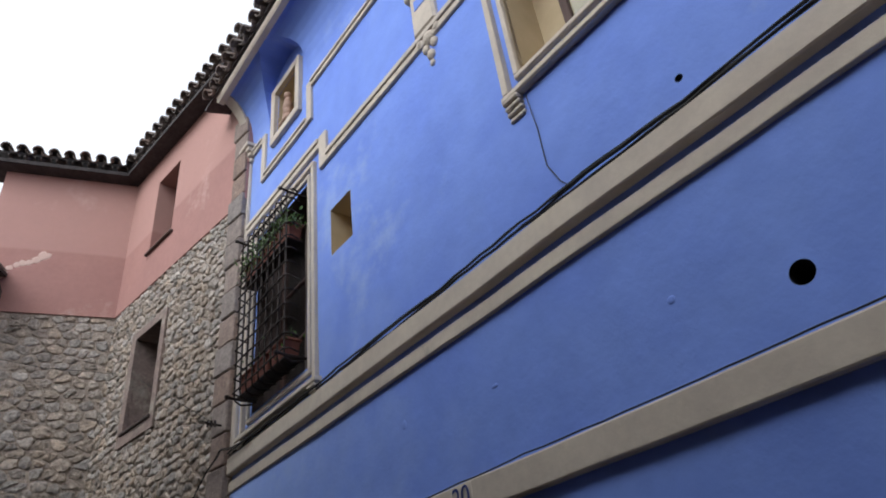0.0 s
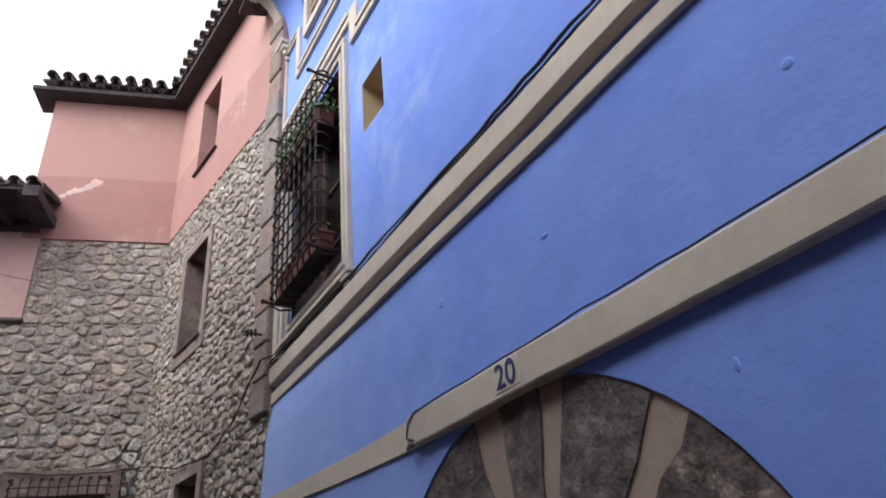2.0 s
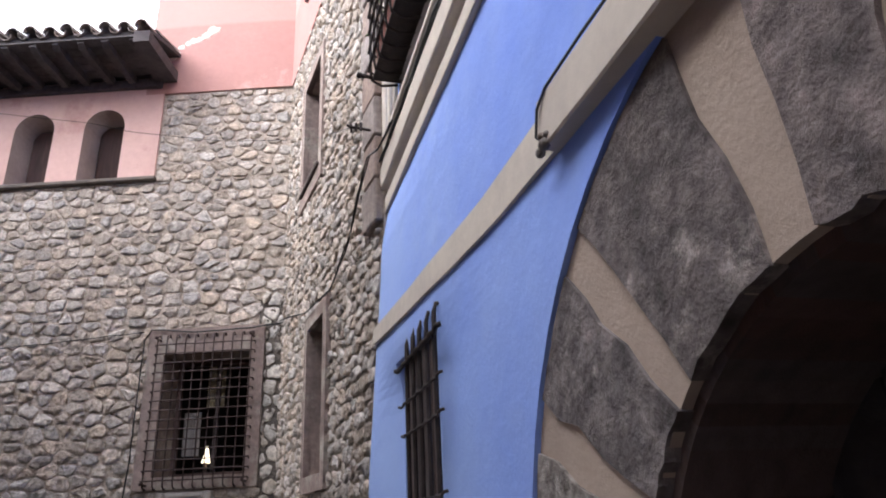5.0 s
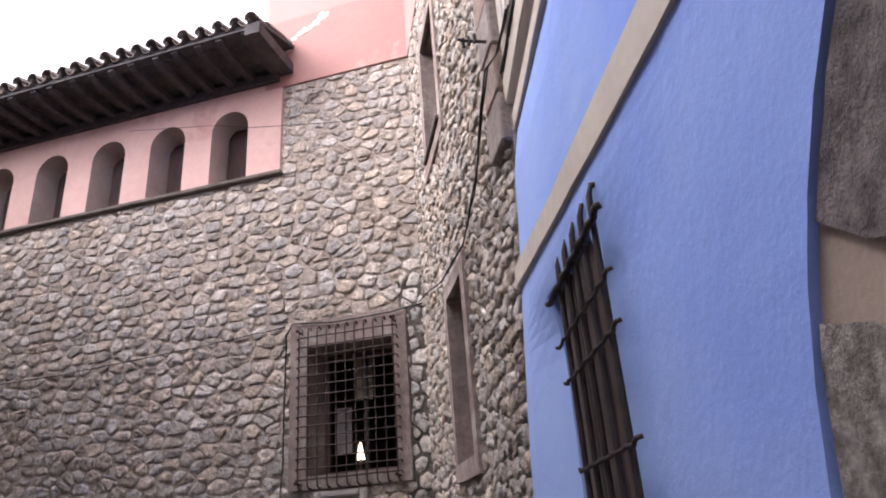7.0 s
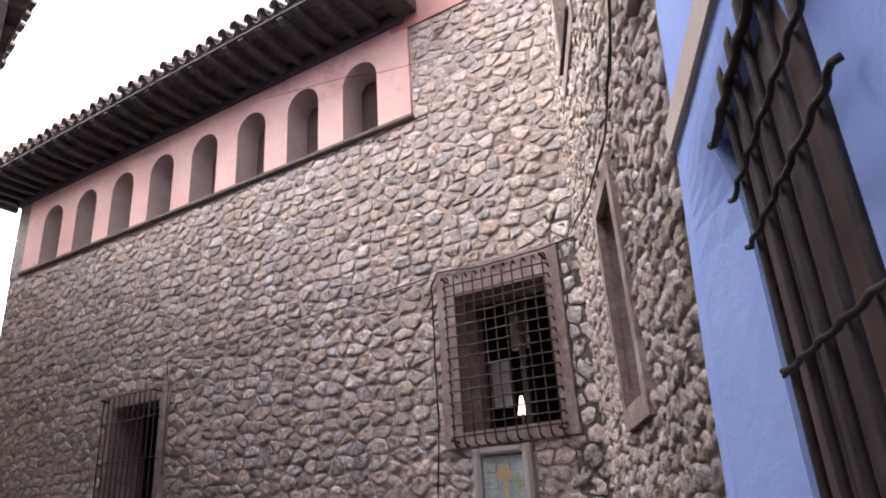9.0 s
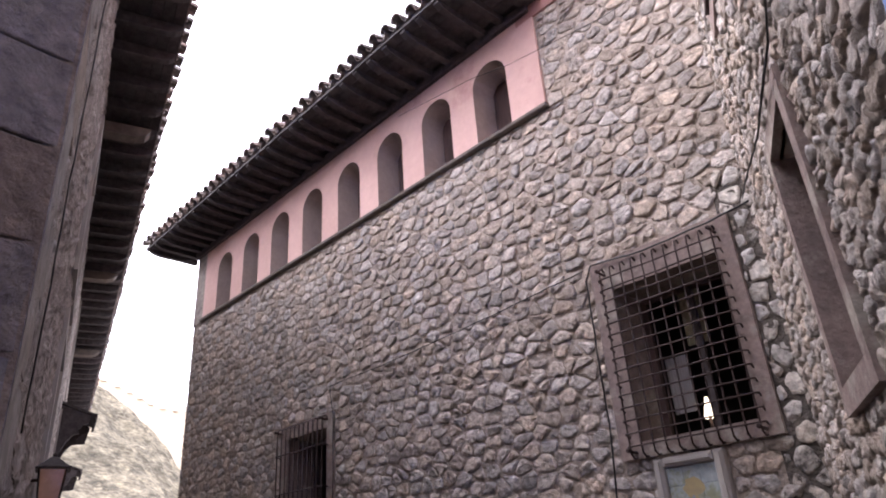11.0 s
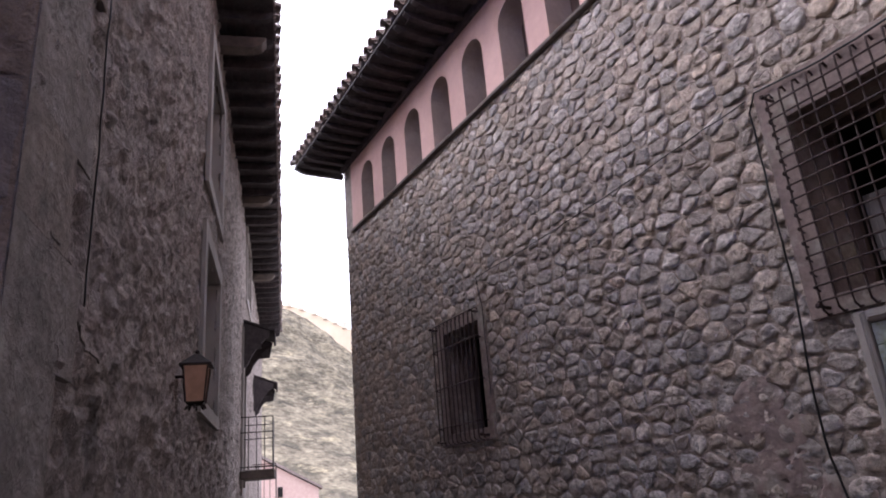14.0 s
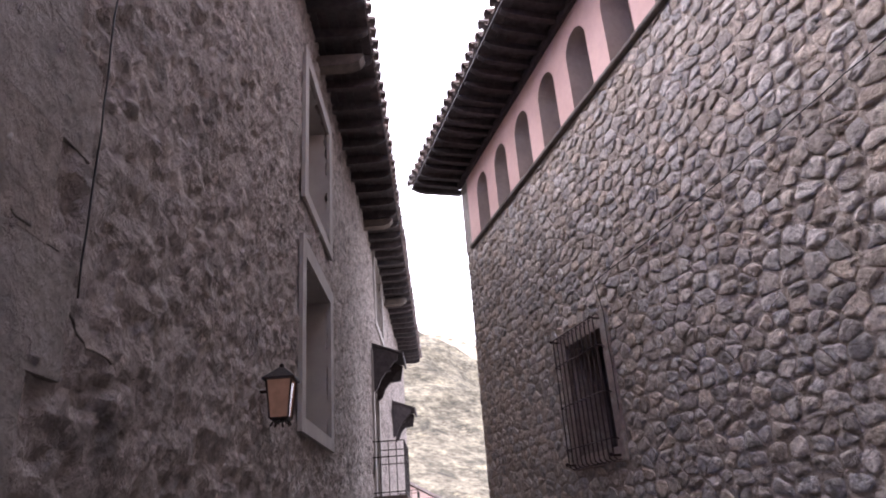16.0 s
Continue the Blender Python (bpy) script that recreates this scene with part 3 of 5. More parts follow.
stucco("trim_7", sweep_u([(v + EDGE + 0.02, z) for v, z in cove_profile(0.02)] + [(0.30, 8.262)] + [(v + EDGE - 0.05, z) for v, z in cove_profile()][::-1][1:], 6.09, 6.24), "cream curved rib at the end of the cove")
bm = box(6.06, 6.21, -0.10, 0.03, 3.74, 7.30, 0.012)
for k in range(4):
    box(6.03 - 0.015 * k, 6.23, -0.10, 0.04 + 0.022 * k, 7.24 + 0.07 * k, 7.30 + 0.07 * k, 0.01, bm)
for z in (5.86, 5.74, 5.62):
    box(6.01, 6.24, -0.10, 0.06, z, z + 0.07, 0.015, bm)
stucco("trim_8", bm, "slim cream corner pilaster with small stepped capital")


def runs(name, label, pieces, out=0.035, material=CREAM, base=EDGE):
    b2 = bmesh.new()
    for u0, u1, z0, z1 in pieces:
        box(u0, u1, base - 0.05, base + out, z0, z1, 0.008, b2)
        if abs(z1 - z0) < 0.2:
            box(u0 + 0.004, u1 - 0.004, base, base + out + 0.016, z0 + (z1 - z0) * 0.52, z1 - 0.008, 0.006, b2)
    return stucco(name, b2, label, material)


runs("trim_9", "cream moulding that steps down round the niche", [(-8.9, 4.55, 7.16, 7.26), (4.55, 4.65, 6.70, 7.26), (4.65, 5.66, 6.70, 6.79), (5.66, 5.75, 6.70, 7.40), (5.75, 6.06, 7.31, 7.40)])
runs("trim_10", "cream string course that steps up over the window", [(-8.9, 4.26, 5.90, 6.03), (4.26, 4.40, 5.90, 6.30), (4.40, 6.06, 6.17, 6.30)])


def picture_frame(name, u0, u1, z0, z1, w, base, out, label, m=FB, material=CREAM):
    """Four fillets round an opening, with an inner step."""
    b2 = bmesh.new()
    for a0, a1, c0, c1 in ((u0, u1, z1 - w, z1), (u0, u1, z0, z0 + w), (u0, u0 + w, z0 + w, z1 - w), (u1 - w, u1, z0 + w, z1 - w)):
        box(a0, a1, base - 0.04, base + out, c0, c1, 0.006, b2)
    return tagged(part(name, b2, material, m=m), label, "window surround", kind="structure")


picture_frame("trim_11", 4.80, 5.50, 7.04, 7.90, 0.09, EDGE, 0.05, "cream frame of the wall niche")
picture_frame("trim_12", 4.49, 5.95, 3.80, 6.08, 0.05, -0.02, 0.05, "outer cream fillet of the barred window")
picture_frame("trim_13", 4.60, 5.84, 3.94, 6.00, 0.04, -0.02, 0.035, "inner cream fillet of the barred window")
bm = bmesh.new()
for u in (4.47, 5.86):
    for k in range(3):
        box(u + 0.01 * k, u + 0.12 - 0.01 * k, -0.10, 0.05 - 0.018 * k, 3.78 - 0.035 * k, 3.81 - 0.035 * k, 0.006, bm)
box(4.45, 6.00, -0.10, 0.055, 3.81, 3.86, 0.01, bm)
stucco("sill_1", bm, "moulded cream sill with small end brackets")
picture_frame("trim_14", 0.60, 2.02, 4.64, 6.72, 0.05, -0.005, 0.05, "outer cream fillet of the tall upper window")
picture_frame("trim_15", 0.70, 1.91, 4.755, 6.62, 0.04, -0.005, 0.035, "inner cream fillet of the tall upper window")
bm = bmesh.new()
for u in (0.62, 1.90):
    for k in range(4):
        box(u, u + 0.13, -0.08, 0.055 - 0.014 * k, 4.61 - 0.04 * k, 4.64 - 0.04 * k, 0.008, bm)
box(0.58, 2.04, -0.08, 0.05, 4.635, 4.69, 0.012, bm)
stucco("sill_2", bm, "moulded cream sill with scalloped end brackets")
# heraldic plaster ornament on the string course
bm = bmesh.new()
box(2.50, 2.78, EDGE - 0.02, EDGE + 0.06, 6.02, 6.52, 0.02, bm)
box(2.46, 2.82, EDGE - 0.02, EDGE + 0.085, 6.50, 6.56, 0.015, bm)
for k, (u, z, r) in enumerate(((2.53, 5.96, 0.05), (2.64, 5.93, 0.065), (2.75, 5.96, 0.05), (2.59, 5.84, 0.04), (2.69, 5.84, 0.04), (2.64, 5.74, 0.045), (2.64, 5.65, 0.028))):
    bmesh.ops.create_icosphere(bm, subdivisions=2, radius=r, matrix=Matrix.Translation((u, EDGE + 0.015, z)) @ Matrix.Diagonal((1, 0.7, 1.15, 1)))
ornament = stucco("plaster_cartouche", bm, "cream plaster cartouche with hanging drops on the wall", kind="")
ornament["category"] = "ornament"
part("inset", box(2.56, 2.72, EDGE + 0.05, EDGE + 0.066, 6.30, 6.42, 0.004), BLUE, ornament, "blue inset bar")

# small painted figure in the niche
bm = bmesh.new()
for z, r in ((0.0, 0.075), (0.09, 0.068), (0.18, 0.072), (0.27, 0.055)):
    bmesh.ops.create_icosphere(bm, subdivisions=2, radius=r, matrix=Matrix.Translation((0, 0, z + 0.06)) @ Matrix.Diagonal((1, 0.8, 1.1, 1)))
bmesh.ops.create_icosphere(bm, subdivisions=2, radius=0.05, matrix=Matrix.Translation((0, 0, 0.42)))
box(-0.09, 0.09, -0.07, 0.07, -0.02, 0.02, 0.01, bm)
tagged(part("figurine", bm, FIGURE, m=FB @ Matrix.Translation((5.16, -0.02, 7.16)), smooth=True), "small painted figurine standing in the wall niche", "figurine")


# ---- windows behind the openings ----
def window(name, m, u0, u1, z0, z1, depth, label, material=BROWNWOOD, mullions=1, bars=2, panes=True):
    """A wooden casement set back in the wall: frame, sashes, panes and a room box painted near-black for shade."""
    w = empty(name, m)
    tagged(w, label, "window", kind="structure")
    f = 0.06
    b2 = bmesh.new()
    for a in ((u0, u1, z1 - f, z1), (u0, u1, z0, z0 + f), (u0, u0 + f, z0 + f, z1 - f), (u1 - f, u1, z0 + f, z1 - f)):
        box(a[0], a[1], depth - 0.05, depth, a[2], a[3], 0.006, b2)
    part("window_frame", b2, material, w)
    n = mullions + 1
    wid = (u1 - u0 - 2 * f) / n
    for i in range(n):
        a0 = u0 + f + i * wid
        if i:
            part("mullion", box(a0 - 0.025, a0 + 0.025, depth - 0.045, depth + 0.004, z0 + f, z1 - f, 0.005), material, w)
        for k in range(1, bars + 1):
            zz = z0 + f + (z1 - z0 - 2 * f) * k / (bars + 1)
            part("glazing_bar", box(a0 + 0.02, a0 + wid - 0.02, depth - 0.04, depth - 0.008, zz - 0.014, zz + 0.014, 0.003), material, w)
        if not panes:
            continue
        pane = part("pane", box(a0, a0 + wid, depth - 0.034, depth - 0.028, z0 + f, z1 - f), GLASS, w)
        pane.visible_shadow = False
    # The room's darkness comes from its near-black sides.
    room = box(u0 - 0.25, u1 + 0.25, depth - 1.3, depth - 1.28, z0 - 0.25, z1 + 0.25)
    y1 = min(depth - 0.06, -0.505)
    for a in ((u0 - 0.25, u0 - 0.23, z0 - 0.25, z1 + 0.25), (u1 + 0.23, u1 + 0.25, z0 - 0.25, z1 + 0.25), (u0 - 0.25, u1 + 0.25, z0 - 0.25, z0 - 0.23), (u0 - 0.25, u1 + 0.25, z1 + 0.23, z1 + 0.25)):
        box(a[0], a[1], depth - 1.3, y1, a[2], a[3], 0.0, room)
    part("room", room, DARK, w, "near-black room box with its shade in the colour")
    return w


window("window_1", FB, 4.68, 5.76, 4.02, 5.92, -0.28, "dark wooden casement behind an iron window grille")
window("window_2", FB, 0.95, 1.65, 4.95, 6.5, -0.30, "dark upper casement in an ochre reveal")
window("window_3", FR, *PW1, -0.30, "dark wooden window deep in a pink wall")
window("window_4", FR, *PW2, -0.30, "dark wooden window deep in a stone wall")
window("window_5", FR, *LW, -0.30, "dark wooden window in a worn pink surround")
w6 = window("window_6", FL, *W2, -0.40, "barred window with a yellowed curtain and panes", mullions=1, bars=0, panes=False)
window("window_7", FL, *W1, -0.40, "dark barred window in a worn pink surround", panes=False, bars=0)
bm = bmesh.new()
n = 24
for i in range(n + 1):
    u = 0.82 + 0.21 * i / n
    for j, z in enumerate((2.93, 3.45)):
        bm.verts.new((u, -0.50 + 0.015 * math.sin(i * 1.7), z))
bm.verts.ensure_lookup_table()
for i in range(n):
    bm.faces.new([bm.verts[k] for k in (2 * i, 2 * i + 2, 2 * i + 3, 2 * i + 1)])
tagged(part("curtain", bm, CURTAIN, m=FL, smooth=True), "yellowed curtain hanging behind the barred window", "curtain")
SHADE = mat("lit_lamp_shade", (0.9, 0.85, 0.7), (0.9, 0.85, 0.7), 4, 0.8, 0, emit=((1.0, 0.88, 0.62), 0.9))
bm = bmesh.new()
for i in range(n + 1):
    for z in (2.38, 2.88):
        bm.verts.new((1.10 + 0.2 * i / n, -0.54 + 0.015 * math.sin(i * 1.9), z))
bm.verts.ensure_lookup_table()
for i in range(n):
    bm.faces.new([bm.verts[k] for k in (2 * i, 2 * i + 2, 2 * i + 3, 2 * i + 1)])
tagged(part("curtain", bm, GREYPLASTER, m=FL, smooth=True), "grey net curtain hanging low behind the barred window", "curtain")
tl = empty("table_lamp", FL @ Matrix.Translation((1.01, -0.56, 2.14)))
tagged(tl, "small lit table lamp on the sill inside the window", "lamp")
bm = bmesh.new()
bmesh.ops.create_cone(bm, cap_ends=False, segments=20, radius1=0.050, radius2=0.012, depth=0.18, matrix=Matrix.Translation((0, 0, 0.25)))
part("shade", bm, SHADE, tl, "lit cream shade", smooth=True)
bm = tube([(0, 0, 0), (0, 0, 0.18)], 0.016, 10)
bmesh.ops.create_cone(bm, cap_ends=True, segments=16, radius1=0.06, radius2=0.03, depth=0.05, matrix=Matrix.Translation((0, 0, 0.0)))
part("base", bm, BROWNWOOD, tl)
tagged(part("sill_3", box(0.30, 1.50, -0.80, -0.46, 2.02, 2.13, 0.01), PINK_DULL, m=FL), "inner sill of the barred window", "sill", kind="structure")
for i, (a, b) in enumerate(ARCHES):
    w = empty("window_%d" % (8 + i), FL)
    tagged(w, "dark shutter and pale frame set deep in an arched opening", "window", kind="structure")
    part("shutter", box(a + 0.02, b - 0.02, -0.372, -0.345, 5.80, 6.80, 0.004), BROWNWOOD, w, "dark boarded shutter")
    part("window_frame", box(a + 0.12, a + 0.17, -0.345, -0.31, 5.80, 6.60, 0.006), GREYPLASTER, w, "pale frame edge")


def surround(name, m, u0, u1, z0, z1, opening, out, label, material=PINK_DULL):
    """A flat plaster surround, left free at the opening."""
    b2 = prism(rect(u0, u1, z0, z1), -0.02, out)
    ob = part(name, b2, material, m=m)
    cut(ob, [(prism(rect(*opening), -1, 1), material)])
    return tagged(ob, label, "window surround", kind="structure")


surround("trim_16", FL, 0.21, 1.57, 1.99, 3.76, W2, 0.045, "worn pink plaster surround of the barred window")
surround("trim_17", FL, 5.76, 7.02, 1.60, 3.24, W1, 0.045, "worn pink plaster surround of the far barred window")
surround("trim_18", FR, 1.62, 2.66, 4.74, 6.36, PW2, 0.04, "narrow pink plaster surround in the stone wall")
surround("trim_19", FR, 1.20, 2.08, 1.82, 3.38, LW, 0.05, "worn pink plaster surround with a broken sill")
tagged(part("sill_4", box(1.80, 2.66, 0.02, 0.075, 7.685, 7.72, 0.006), BROWNWOOD, m=FR), "thin dark sill under the upper window", "sill", kind="structure")
tagged(part("sill_5", box(1.70, 2.56, 0.0, 0.07, 4.885, 4.92, 0.006), BROWNWOOD, m=FR), "thin dark sill under the middle window", "sill", kind="structure")


# ---- iron grilles ----
def grille(name, m, u0, u1, z0, z1, nv, nh, out, label, material=IRON, r=0.009, hook=0.07, spikes=True):
    """Upright bars bent back into the wall, cross bars with curled ends."""
    g = empty(name, m @ Matrix.Translation((u0, 0, z0)))
    tagged(g, label, "window grille")
    w, h = u1 - u0, z1 - z0
    up = tube([(0, 0, -0.03), (0, out * 0.6, -0.05), (0, out * 0.95, -0.02), (0, out, 0.03), (0, out, h - 0.03), (0, out * 0.95, h + 0.03), (0, out * 0.6, h + 0.055), (0, out * 0.35, h + 0.03)], r, 6)
    me = mesh_of(up, "upright_bar", material, True)
    for i in range(nv):
        part("upright_bar", me, material, g, m=Matrix.Translation((w * i / (nv - 1), 0, 0)))
    rng = random.Random(nv * 31 + nh)
    flat = tube([(-0.02, out * 0.3, -0.012), (-0.035, out * 0.8, 0.004), (-0.01, out + 0.012, 0.0), (w * 0.25, out + 0.014, 0.003), (w * 0.5, out + 0.011, -0.002), (w * 0.75, out + 0.014, 0.002), (w + 0.01, out + 0.012, 0.0), (w + 0.035, out * 0.8, 0.004), (w + 0.03, out * 0.4, -0.02)], r * 0.9, 6)
    mf = mesh_of(flat, "cross_bar", material, True)
    for k in range(nh):
        part("cross_bar", mf, material, g, m=Matrix.Translation((0, 0, h * (k + 0.35) / nh + rng.uniform(-0.004, 0.004))))
    if spikes:
        for z in (0.0, h):
            for u in (0.0, w):
                b2 = tube([(u, -0.04, z), (u, out * 0.8, z), (u, out + hook, z + 0.01)], r * 1.5, 6)
                bmesh.ops.create_icosphere(b2, subdivisions=1, radius=r * 2.6, matrix=Matrix.Translation((u, out + hook + 0.01, z + 0.01)))
                part("spike", b2, material, g)
    return g


grille("window_grille", FB, 4.74, 5.74, 4.13, 5.82, 9, 12, 0.17, "black wrought iron window grille with flower boxes", hook=0.06)
grille("window_grille", FL, 0.33, 1.42, 2.04, 3.62, 11, 15, 0.13, "rusty iron window grille with curled bar ends", RUSTIRON, r=0.0085, hook=0.03)
grille("window_grille", FL, 5.88, 6.98, 1.66, 3.16, 11, 3, 0.13, "rusty iron window grille over a dark window", RUSTIRON, r=0.009, hook=0.02)


def close_grille():
    """The heavy grille low on the blue wall that the walk passes closely."""
    base = bulge(5.2, 2.0)
    g = empty("window_grille", FB @ Matrix.Translation((0, base, 0)))
    tagged(g, "heavy wrought iron grille of thick bars and wavy straps", "window grille")
    us = [4.935, 5.07, 5.205, 5.34, 5.47]
    for i, u in enumerate(us):
        part("upright_bar", tube([(u, 0.045, 0.66), (u + 0.004, 0.048, 1.4), (u, 0.046, 2.28), (u, 0.044, 2.37), (u, 0.034, 2.41), (u, -0.03, 2.416)], 0.0105, 8), IRON, g, smooth=True)
    for z, left in ((2.275, 5.65), (2.085, 5.59), (1.94, 5.535), (1.645, 5.495), (1.28, 5.49), (0.95, 5.49)):
        pts = [(4.822, 0.050, z + 0.012), (4.832, 0.062, z + 0.010), (4.845, 0.066, z + 0.003), (4.865, 0.062, z - 0.003)]
        for i, u in enumerate(us):
            pts += [(u - 0.045, 0.059, z), (u, 0.065, z + 0.002), (u + 0.045, 0.059, z)]
        pts += [(left - 0.02, 0.058, z), (left, 0.065, z + 0.006)]
        part("strap", tube(pts, 0.0068 if z < 2.2 else 0.0115, 8), IRON, g, smooth=True)
    return base


gb = close_grille()
shutter = empty("window_16", FB @ Matrix.Translation((0, gb, 0)))
tagged(shutter, "dark brown boarded shutter behind heavy bars", "window", kind="structure")
for i in range(5):
    part("board", box(5.083 + 0.131 * i, 5.211 + 0.131 * i, -0.045, -0.007 + 0.006 * (i % 2), 0.76, 2.335, 0.006), BROWNWOOD, shutter)

# ---- flower boxes and plants on the blue house's grille ----
def leaf_clump(bm, c, r, n, rng, drop=0.0, size=0.035):
    for _ in range(n):
        p = Vector(c) + Vector((rng.gauss(0, 1) * r[0], rng.gauss(0, 1) * r[1], rng.gauss(0, 1) * r[2] - drop * abs(rng.gauss(0, 1))))
        q = Euler((rng.uniform(0, 6), rng.uniform(0, 6), rng.uniform(0, 6))).to_matrix()
        s = size * rng.uniform(0.6, 1.3)
        vs = [bm.verts.new(p + q @ Vector(o)) for o in ((-s, 0, 0), (0, -s * 0.45, s * 0.12), (s, 0, 0), (0, s * 0.45, s * 0.12))]
        bm.faces.new(vs)


rng = random.Random(8)
for k, (u, z, big) in enumerate(((4.93, 4.15, 1), (5.25, 4.15, 1), (5.55, 4.15, 1), (4.90, 5.32, 0), (5.24, 5.30, 0), (5.57, 5.32, 0))):
    fb = empty("flower_box", FB @ Matrix.Translation((u, 0.07, z)))
    tagged(fb, "terracotta flower box with trailing green plants in the grille" if not big else "terracotta flower box on the grille's bottom rail", "flower box", group="flower boxes in the grille")
    b2 = box(-0.145, 0.145, -0.075, 0.075, 0.0, 0.16, 0.012)
    for v in b2.verts:
        s = 0.86 + 0.14 * v.co.z / 0.16
        v.co.x, v.co.y = v.co.x * s, v.co.y * s
    part("pot", b2, TERRACOTTA, fb)
    part("rim", box(-0.155, 0.155, -0.085, 0.085, 0.145, 0.175, 0.008), TERRACOTTA, fb)
    b2 = bmesh.new()
    leaf_clump(b2, (0, 0.03, 0.22), (0.11, 0.06, 0.055), 520 if not big else 30, rng, drop=0.05, size=0.022)
    tagged(part("plant", b2, LEAF, fb, "green trailing leaves"), kind="stuff")
tagged(part("shelf", box(4.74, 5.74, 0.0, 0.16, 4.115, 4.13, 0.003), IRON, m=FB), "thin iron shelf bearing flower boxes", "shelf")
tagged(part("shelf", box(4.74, 5.74, 0.0, 0.16, 5.285, 5.30, 0.003), IRON, m=FB), "thin iron shelf bearing flower boxes", "shelf")


# ---- arched doorway ----
def ring_sector(a0, a1, r0, r1, v0, v1, rng, n=7):
    """One wedge of the arch, its outline a little worn."""
    outer = [(DOOR_C + (r1 - rng.uniform(0, 0.012)) * math.cos(radians(a0 + (a1 - a0) * k / n)), DOOR_Z + (r1 - rng.uniform(0, 0.012)) * math.sin(radians(a0 + (a1 - a0) * k / n))) for k in range(n + 1)]
    m = 5
    side1 = [(DOOR_C + (r1 + (r0 - r1) * k / m) * math.cos(radians(a1 + rng.uniform(-1.0, 1.0))), DOOR_Z + (r1 + (r0 - r1) * k / m) * math.sin(radians(a1 + rng.uniform(-1.0, 1.0)))) for k in range(1, m)]
    inner = [(DOOR_C + (r0 + rng.uniform(0, 0.012)) * math.cos(radians(a1 + (a0 - a1) * k / n)), DOOR_Z + (r0 + rng.uniform(0, 0.012)) * math.sin(radians(a1 + (a0 - a1) * k / n))) for k in range(n + 1)]
    side0 = [(DOOR_C + (r0 + (r1 - r0) * k / m) * math.cos(radians(a0 + rng.uniform(-1.0, 1.0))), DOOR_Z + (r0 + (r1 - r0) * k / m) * math.sin(radians(a0 + rng.uniform(-1.0, 1.0)))) for k in range(1, m)]
    return outer + side1 + inner + side0


def warp(bm, front):
    """Lays a flat slab against the bulging wall; front: what lies at local zero."""
    for v in bm.verts:
        v.co.y = v.co.y + bulge(v.co.x, v.co.z) + front
    return bm


arch = empty("door_surround", FB)
tagged(arch, "round arch of dark stone wedges with wide tan mortar joints", "doorway", kind="structure")
steps = 40
oo = [(DOOR_C + DOOR_R * math.cos(math.pi * k / steps), DOOR_Z + DOOR_R * math.sin(math.pi * k / steps)) for k in range(steps + 1)]
ii = [(DOOR_C + DOOR_RI * math.cos(math.pi * k / steps), DOOR_Z + DOOR_RI * math.sin(math.pi * k / steps)) for k in range(steps + 1)]
bm = bmesh.new()
for (p, q), (p2, q2) in zip(zip(oo, ii), zip(oo[1:], ii[1:])):
    prism([p, p2, q2, q], -0.45, 0.0, bm)
for s in (1, -1):
    prism([(DOOR_C + s * DOOR_RI, -1.2), (DOOR_C + s * DOOR_R, -1.2), (DOOR_C + s * DOOR_R, DOOR_Z), (DOOR_C + s * DOOR_RI, DOOR_Z)], -0.45, 0.0, bm)
part("mortar", warp(bm, -0.019), TANMORTAR, arch, "tan mortar bed between dark stones")
rng = random.Random(4)
joints = [2, 27, 49.5, 80.5, 101, 129, 153, 178]
halfw = [1.5, 3.4, 3.1, 4.4, 3.6, 3.6, 2.4, 1.5]
for k in range(len(joints) - 1):
    b2 = prism(ring_sector(joints[k] + halfw[k], joints[k + 1] - halfw[k + 1], DOOR_RI - 0.01, DOOR_R - 0.006, 0, 0, rng), -0.40, 0.0)
    part("voussoir", warp(b2, -0.009), GREYSTONE if k else RUBBLEFILL, arch)
for s in (1, -1):
    for k in range(4):
        z0, z1 = 1.02 - 0.55 * k, 0.52 - 0.55 * k
        a, b = sorted((DOOR_C + s * (DOOR_RI - 0.01), DOOR_C + s * (DOOR_R - 0.01)))
        part("jamb_stone", warp(box(a, b, -0.40, 0.0, z1 + 0.02, z0, 0.02), -0.009), GREYSTONE, arch)
lin = bmesh.new()
il = [(DOOR_C + (DOOR_RI - 0.028) * math.cos(math.pi * k / steps), DOOR_Z + (DOOR_RI - 0.028) * math.sin(math.pi * k / steps)) for k in range(steps + 1)]
for (p, q), (p2, q2) in zip(zip(ii, il), zip(ii[1:], il[1:])):
    prism([p, p2, q2, q], -0.46, -0.035, lin)
for s in (1, -1):
    prism([(DOOR_C + s * (DOOR_RI - 0.028), -1.2), (DOOR_C + s * DOOR_RI, -1.2), (DOOR_C + s * DOOR_RI, DOOR_Z), (DOOR_C + s * (DOOR_RI - 0.028), DOOR_Z)], -0.46, -0.035, lin)
part("intrados", lin, BROWNWOOD, arch, "dark brown lining of the arch")
door = empty("door_1", FB)
tagged(door, "dark wooden double door deep in a stone arch", "door", kind="structure")
for k in range(10):
    u0 = DOOR_C - 0.95 + 0.19 * k
    part("plank", box(u0 + 0.004, u0 + 0.186, -0.42, -0.385, -0.9, 1.98, 0.005), DARKWOOD, door)
# Flat near-black panel; the hall's shade is in its colour.
tagged(solid_wall("wall_hall", FB, rect(DOOR_C - 1.5, DOOR_C + 1.5, -1.2, 3), 0.1, DARK, "near-black panel behind the door", front=-0.56), "near-black panel painted as the shaded hall behind the arched door")


